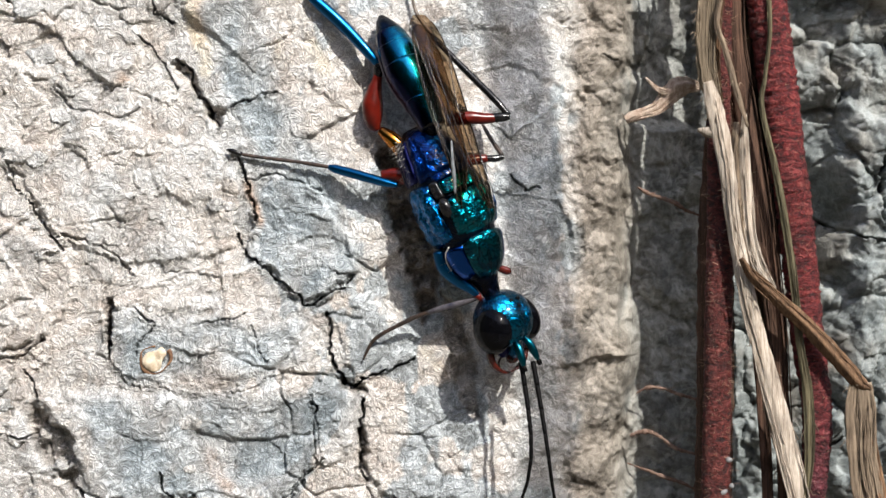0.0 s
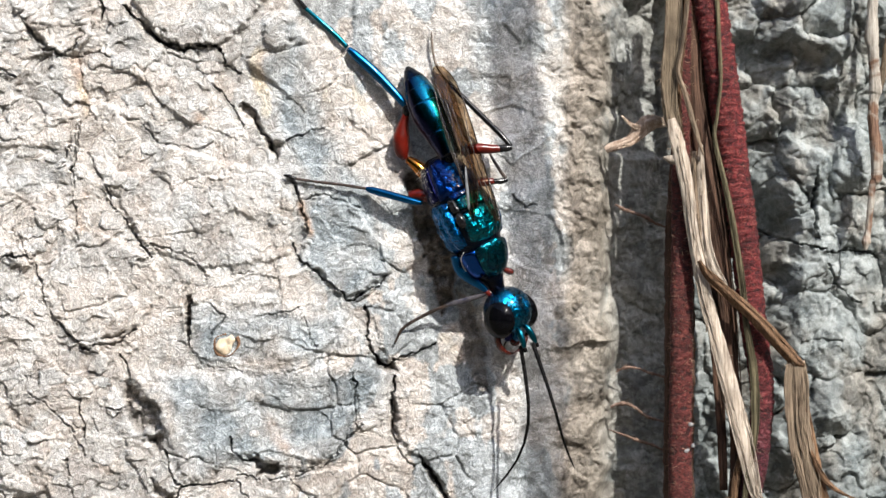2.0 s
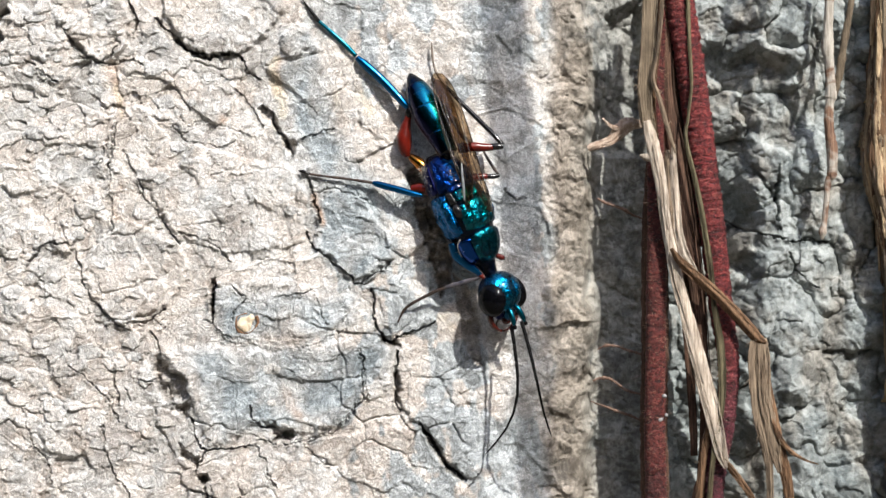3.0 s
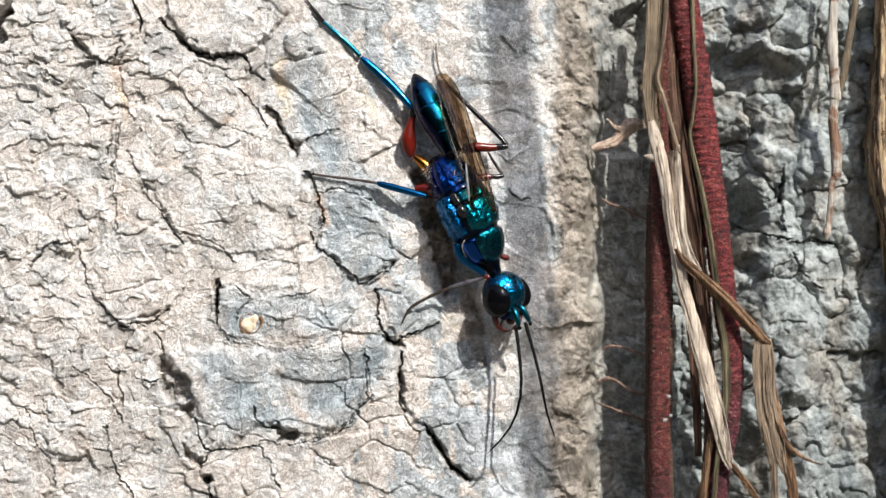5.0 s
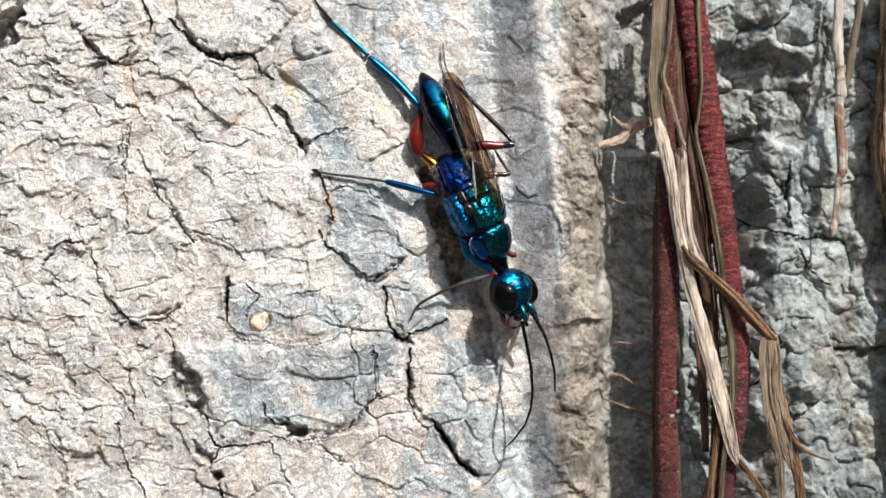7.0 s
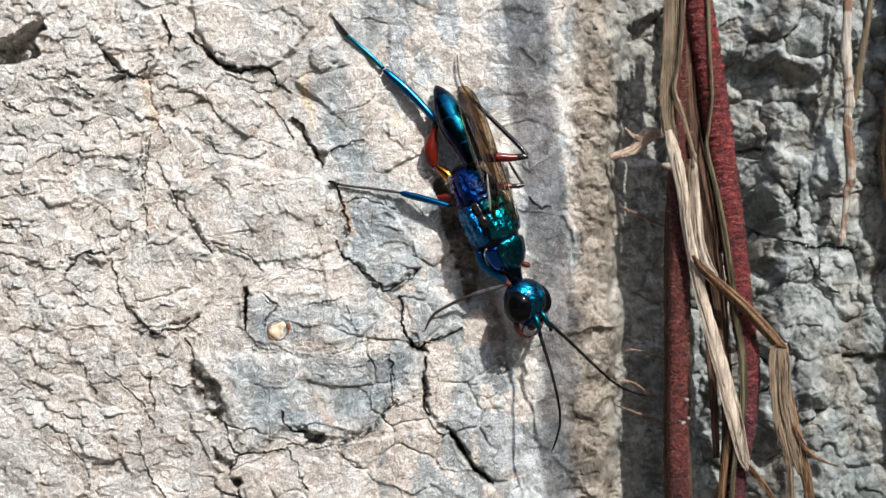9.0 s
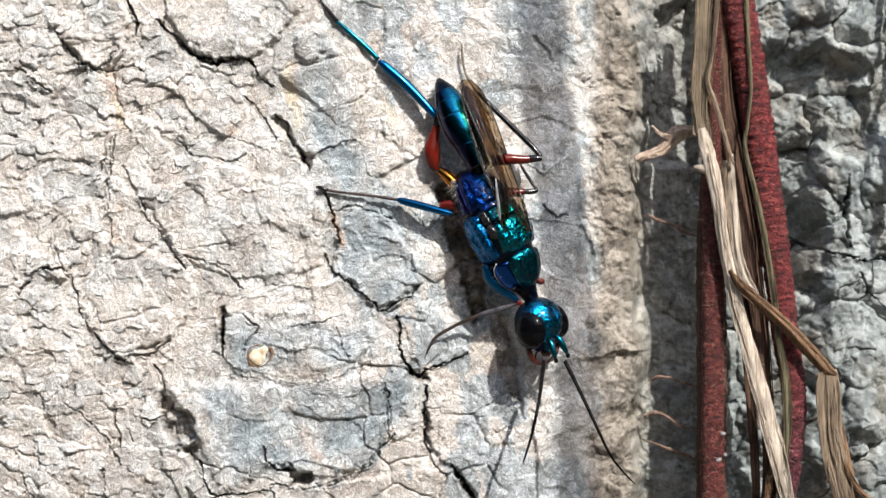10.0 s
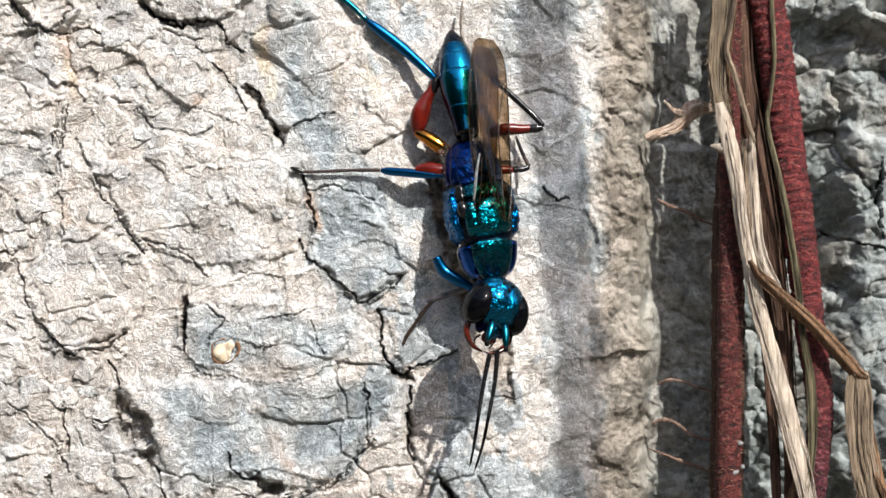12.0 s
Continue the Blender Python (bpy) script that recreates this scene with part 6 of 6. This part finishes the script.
def wing(inner, outer, label, veins):
    """A gently bowed membrane between two edge lines, with veins."""
    back = stance(*WING_ROWS[0][1:]).inverted()
    a, b = spline(inner, 6)[:, :3], spline(outer, 6)[:, :3]
    cols = 17
    n = len(a)
    grid = []
    for i, (p, q) in enumerate(zip(a, b)):
        q = q + (0.05 * min(1.0, i / 12), 1.1 * min(1.0, i / 12), 0)
        for c in range(cols):
            u = c / (cols - 1)
            v = p * (1 - u) + q * u
            v = v - (0, 0.20 * math.sin(math.pi * u) - 0.035 * math.sin(15 * u + 0.15 * i) - 0.03 * math.sin(0.5 * i + 4 * u), 0)
            grid.append(np.array(back @ Vector(v * MM)) / MM)
    faces = [(r * cols + c, r * cols + c + 1, (r + 1) * cols + c + 1, (r + 1) * cols + c) for r in range(n - 1) for c in range(cols - 1)]
    ob = solid("wing", [tuple(v) for v in grid], faces, WING, wasp, label)
    thick = ob.modifiers.new("thickness", "SOLIDIFY")
    thick.thickness, thick.offset = 0.012 * MM, 0

    def at(r, c):
        """A point of the membrane at a share of its length and of its width."""
        k, j = r * (n - 1), c * (cols - 1)
        i0, j0 = min(int(k), n - 2), min(int(j), cols - 2)
        f, g = k - i0, j - j0
        low = grid[i0 * cols + j0] * (1 - g) + grid[i0 * cols + j0 + 1] * g
        high = grid[i0 * cols + cols + j0] * (1 - g) + grid[i0 * cols + cols + j0 + 1] * g
        return low * (1 - f) + high * f

    for r, line in veins:
        line = spline(line, 6)
        solid("wing_vein", *tube([(*at(min(max(u, 0), 1), min(max(c, 0), 1)), r * (1 - 0.5 * k / len(line))) for k, (u, c) in enumerate(line)], 2, 6), VEIN, ob)
    return ob


# veins: thickness, then shares of the wing's length and width
FORE_VEINS = (
    (0.060, ((0.0, 1.0), (0.3, 1.0), (0.6, 1.0), (0.8, 1.0), (0.93, 1.0))), (0.024, ((0.0, 0.0), (0.3, 0.0), (0.6, 0.0), (0.9, 0.02), (0.99, 0.3))),
    (0.045, ((0.0, 0.6), (0.2, 0.62), (0.42, 0.66), (0.55, 0.78), (0.68, 0.97))), (0.038, ((0.0, 0.35), (0.25, 0.30), (0.42, 0.34), (0.58, 0.36), (0.72, 0.42), (0.80, 0.5))),
    (0.030, ((0.1, 0.12), (0.3, 0.10), (0.5, 0.14), (0.66, 0.20))), (0.028, ((0.42, 0.34), (0.44, 0.5), (0.42, 0.66))), (0.028, ((0.58, 0.36), (0.56, 0.56), (0.55, 0.78))),
    (0.026, ((0.58, 0.36), (0.61, 0.26), (0.66, 0.20))), (0.026, ((0.66, 0.40), (0.69, 0.58), (0.66, 0.76), (0.62, 0.88))), (0.024, ((0.72, 0.42), (0.77, 0.62), (0.76, 0.8), (0.74, 0.98))),
    (0.022, ((0.66, 0.20), (0.76, 0.18))), (0.022, ((0.42, 0.34), (0.40, 0.2), (0.38, 0.11))),
)
HIND_VEINS = (
    (0.040, ((0.0, 0.0), (0.3, 0.0), (0.6, 0.0), (0.85, 0.02))), (0.036, ((0.0, 0.9), (0.3, 0.95), (0.6, 0.98), (0.9, 1.0))), (0.034, ((0.0, 0.5), (0.25, 0.42), (0.5, 0.40), (0.68, 0.3))),
    (0.026, ((0.1, 0.75), (0.35, 0.70), (0.6, 0.74), (0.78, 0.8))), (0.022, ((0.36, 0.41), (0.38, 0.55), (0.37, 0.70))), (0.022, ((0.55, 0.38), (0.58, 0.56), (0.60, 0.74))),
)
wings = [
    wing([(2.98, -3.95, 2.65, 0.00), (2.18, -4.35, 4.09, 0.00), (1.31, -4.45, 6.08, 0.00), (0.24, -4.25, 8.44, 0.00), (-0.63, -3.85, 10.64, 0.00), (-1.35, -3.45, 12.60, 0.00), (-1.61, -3.25, 13.35, 0.00), (-1.42, -3.05, 13.88, 0.00)],
         [(3.33, -3.55, 2.54, 0.00), (3.07, -3.65, 3.93, 0.00), (2.46, -3.55, 5.75, 0.00), (1.81, -3.35, 7.94, 0.00), (1.20, -3.05, 9.97, 0.00), (0.48, -2.75, 12.08, 0.00), (-0.11, -2.65, 13.26, 0.00), (-0.77, -2.75, 13.99, 0.00)], "smoky brown folded wing, over the other",
         FORE_VEINS),
    wing([(1.31, -4.25, 2.29, 0.00), (0.87, -4.60, 4.63, 0.00), (0.23, -4.55, 6.44, 0.00), (-0.49, -4.25, 8.44, 0.00), (-1.06, -3.85, 10.64, 0.00), (-1.43, -3.45, 12.31, 0.00), (-1.50, -3.25, 12.99, 0.00), (-1.28, -3.05, 13.37, 0.00)],
         [(1.64, -4.05, 2.29, 0.00), (1.75, -4.25, 4.28, 0.00), (1.61, -4.25, 6.09, 0.00), (1.18, -3.85, 7.92, 0.00), (0.68, -3.45, 9.94, 0.00), (0.07, -2.95, 11.81, 0.00), (-0.40, -2.75, 12.82, 0.00), (-0.91, -2.75, 13.40, 0.00)], "smoky brown folded wing, under the other",
         HIND_VEINS),
]


back = stance(*WING_ROWS[0][1:]).inverted()
for line in ([(0.83, -4.75, 6.50, 0.05), (0.89, -4.80, 5.36, 0.10), (0.99, -4.75, 4.38, 0.11), (1.05, -4.60, 3.47, 0.07)],):
    solid("wing_vein", *tube([(*(back @ (Vector(q[:3]) * MM) / MM), q[3]) for q in line], 5, 8), GLINT_VEIN, wings[1], "silvery base of a wing vein")


def motions():
    """All that moves: the body turns its back to the viewer, the head swings round, the antennae feel about."""
    for ob, rows in ((thorax, THORAX_ROWS), (abdomen, ABDOMEN_ROWS), (head, HEAD_ROWS), (wings[0], WING_ROWS), (wings[1], WING_ROWS)):
        walk(ob, [(t, stance(*r)) for t, *r in rows])
    for ob, a, b, c, d in legs:
        rows = []
        for t, u in ((0.0, 0.0), (11.0, 0.0), (11.2, 0.6), (11.5, 0.97), (12.0, 1.0)):
            rows.append((t, bone(Vector(a).lerp(Vector(c), u), Vector(b).lerp(Vector(d), u))))
        walk(ob, rows)
    # seconds, place of the root, then for each piece its swing from plumb and its lift off the bark
    near = [
        (0, 4.93, -3.10, -6.32, 9, -12, 5, -13, -13, 14, -30, 12),
        (0.5, 4.95, -3.10, -6.47, 9, -11, 4, -12, -15, 15, -36, 12),
        (1, 4.93, -3.10, -6.37, 6, -10, 3, -11, -16, 13, -37, 13),
        (1.5, 4.90, -3.10, -6.45, 9, -16, 3, -17, -14, 18, -35, 17),
        (2, 4.82, -3.10, -6.43, 9, -10, 4, -10, -16, 13, -39, 12),
        (2.5, 4.89, -3.10, -6.62, 8, -13, 3, -14, -17, 16, -40, 13),
        (4.5, 4.81, -3.10, -6.68, 9, -13, 4, -13, -18, 16, -43, 15),
        (5, 4.88, -3.10, -6.72, 7, -18, 2, -18, -17, 19, -43, 18),
        (5.5, 4.76, -3.10, -6.70, 8, -16, 4, -17, -20, 18, -46, 19),
        (5.8, 4.88, -3.10, -6.34, 20, -0, 14, -0, -2, 0, -25, 0),
        (6, 4.84, -3.10, -6.62, 20, -11, 16, -10, 0, 13, -24, 15),
        (6.5, 4.77, -3.10, -6.48, 11, -0, 9, -0, -10, 0, -46, 0),
        (8.5, 5.00, -3.10, -6.50, 14, -6, 11, -6, -11, 11, -31, 8),
        (8.7, 4.77, -3.10, -6.54, 19, -11, 18, -11, -2, 15, -22, 11),
        (9, 5.08, -3.10, -6.60, 17, -28, 14, -28, 9, 28, -19, 29),
        (9.2, 5.45, -3.10, -6.83, 19, -25, 18, -25, 6, 27, -19, 26),
        (9.5, 5.01, -3.10, -6.51, 14, -0, 13, -0, -4, 0, -34, 0),
        (9.7, 4.69, -3.10, -6.81, 5, -51, -1, -51, -4, 51, -10, 51),
        (10, 4.25, -3.10, -6.88, -9, -54, -12, -54, -12, 54, -14, 54),
        (10.2, 4.69, -3.10, -6.72, 12, -26, 13, -26, 3, 27, -21, 26),
        (10.5, 4.72, -3.10, -6.58, 16, -25, 13, -25, 2, 26, -23, 26),
        (11, 3.97, -3.40, -6.67, -7, -23, -17, -23, -44, 24, -65, 23),
        (11.2, 2.59, -4.50, -6.87, -3, -65, -4, -65, -5, 65, -6, 65),
        (11.5, 0.38, -6.10, -6.54, -13, -50, -10, -50, -14, 49, -17, 49),
        (11.7, 0.95, -6.10, -6.38, 7, -61, 7, -61, -18, 61, -31, 61),
        (12, 0.84, -6.10, -6.51, -13, -57, -9, -57, -8, 57, -10, 57),
    ]
    far = [
        (0, 5.63, -3.10, -6.31, 10, -16, 8, -16, 8, 16, 14, 16),
        (0.5, 5.81, -3.10, -6.14, 23, -13, 18, -12, 22, 12, 27, 12),
        (1, 5.66, -3.10, -6.21, 16, -20, 12, -20, 14, 20, 21, 20),
        (1.5, 5.56, -3.10, -6.08, 19, -34, 19, -34, 13, 34, 25, 35),
        (2, 5.72, -3.10, -6.27, 18, -36, 17, -36, 15, 36, 24, 37),
        (2.5, 5.72, -3.10, -6.26, 16, -36, 14, -36, 13, 36, 21, 37),
        (4.5, 5.54, -3.10, -6.31, 15, -35, 12, -35, 12, 35, 20, 36),
        (5, 5.65, -3.10, -6.36, 15, -36, 12, -36, 11, 36, 21, 37),
        (5.5, 5.45, -3.10, -6.34, 17, -35, 12, -35, 10, 35, 21, 36),
        (5.8, 5.66, -3.10, -5.88, 29, -31, 26, -31, 28, 31, 40, 32),
        (6, 5.76, -3.10, -6.07, 36, -37, 32, -37, 32, 37, 40, 37),
        (6.5, 5.47, -3.10, -5.65, 30, -61, 16, -61, 10, 61, 5, 61),
        (8.5, 5.92, -3.10, -6.13, 35, -34, 30, -34, 27, 34, 45, 36),
        (8.7, 5.65, -3.10, -6.08, 37, -26, 33, -26, 36, 27, 58, 29),
        (9, 5.92, -3.10, -5.86, 48, -23, 45, -22, 48, 23, 76, 24),
        (9.2, 6.32, -3.10, -6.01, 40, -30, 37, -30, 36, 30, 63, 34),
        (9.5, 6.03, -3.10, -5.94, 45, -20, 45, -20, 51, 20, 66, 21),
        (9.7, 5.99, -3.10, -6.60, 31, -30, 26, -30, 29, 30, 38, 30),
        (10, 5.81, -3.10, -6.88, 26, -26, 24, -26, 25, 26, 43, 30),
        (10.2, 5.69, -3.10, -6.12, 37, -28, 34, -28, 34, 28, 39, 28),
        (10.5, 5.85, -3.10, -6.13, 42, -23, 41, -24, 37, 24, 60, 27),
        (11, 5.60, -3.40, -6.30, 30, -21, 29, -21, 29, 21, 38, 22),
        (11.2, 3.69, -4.50, -6.50, 27, -34, 23, -34, 19, 34, 22, 34),
        (11.5, 1.24, -6.10, -6.54, -11, -41, -16, -41, -21, 41, -18, 41),
        (11.7, 1.56, -6.10, -6.38, 13, -37, 12, -37, 12, 37, 14, 37),
        (12, 1.34, -6.10, -6.32, -4, -53, -12, -53, -10, 53, -17, 53),
    ]
    for pieces, rows in zip(antennae, (near, far)):
        chain = [[] for _ in pieces]
        for t, x, y, z, *turns in rows:
            at = Vector((x, y, z))
            for k in range(JOINTS):
                a, b = (radians(np.interp((k - 0.5) / 2, range(4), turns[j::2])) for j in (0, 1))
                way = Vector((math.sin(a) * math.cos(b), math.sin(b), -math.cos(a) * math.cos(b)))
                chain[k].append((t, bone(at, at + way)))
                at = at + way * PIECE
        for ob, r in zip(pieces, chain):
            walk(ob, r)


motions()
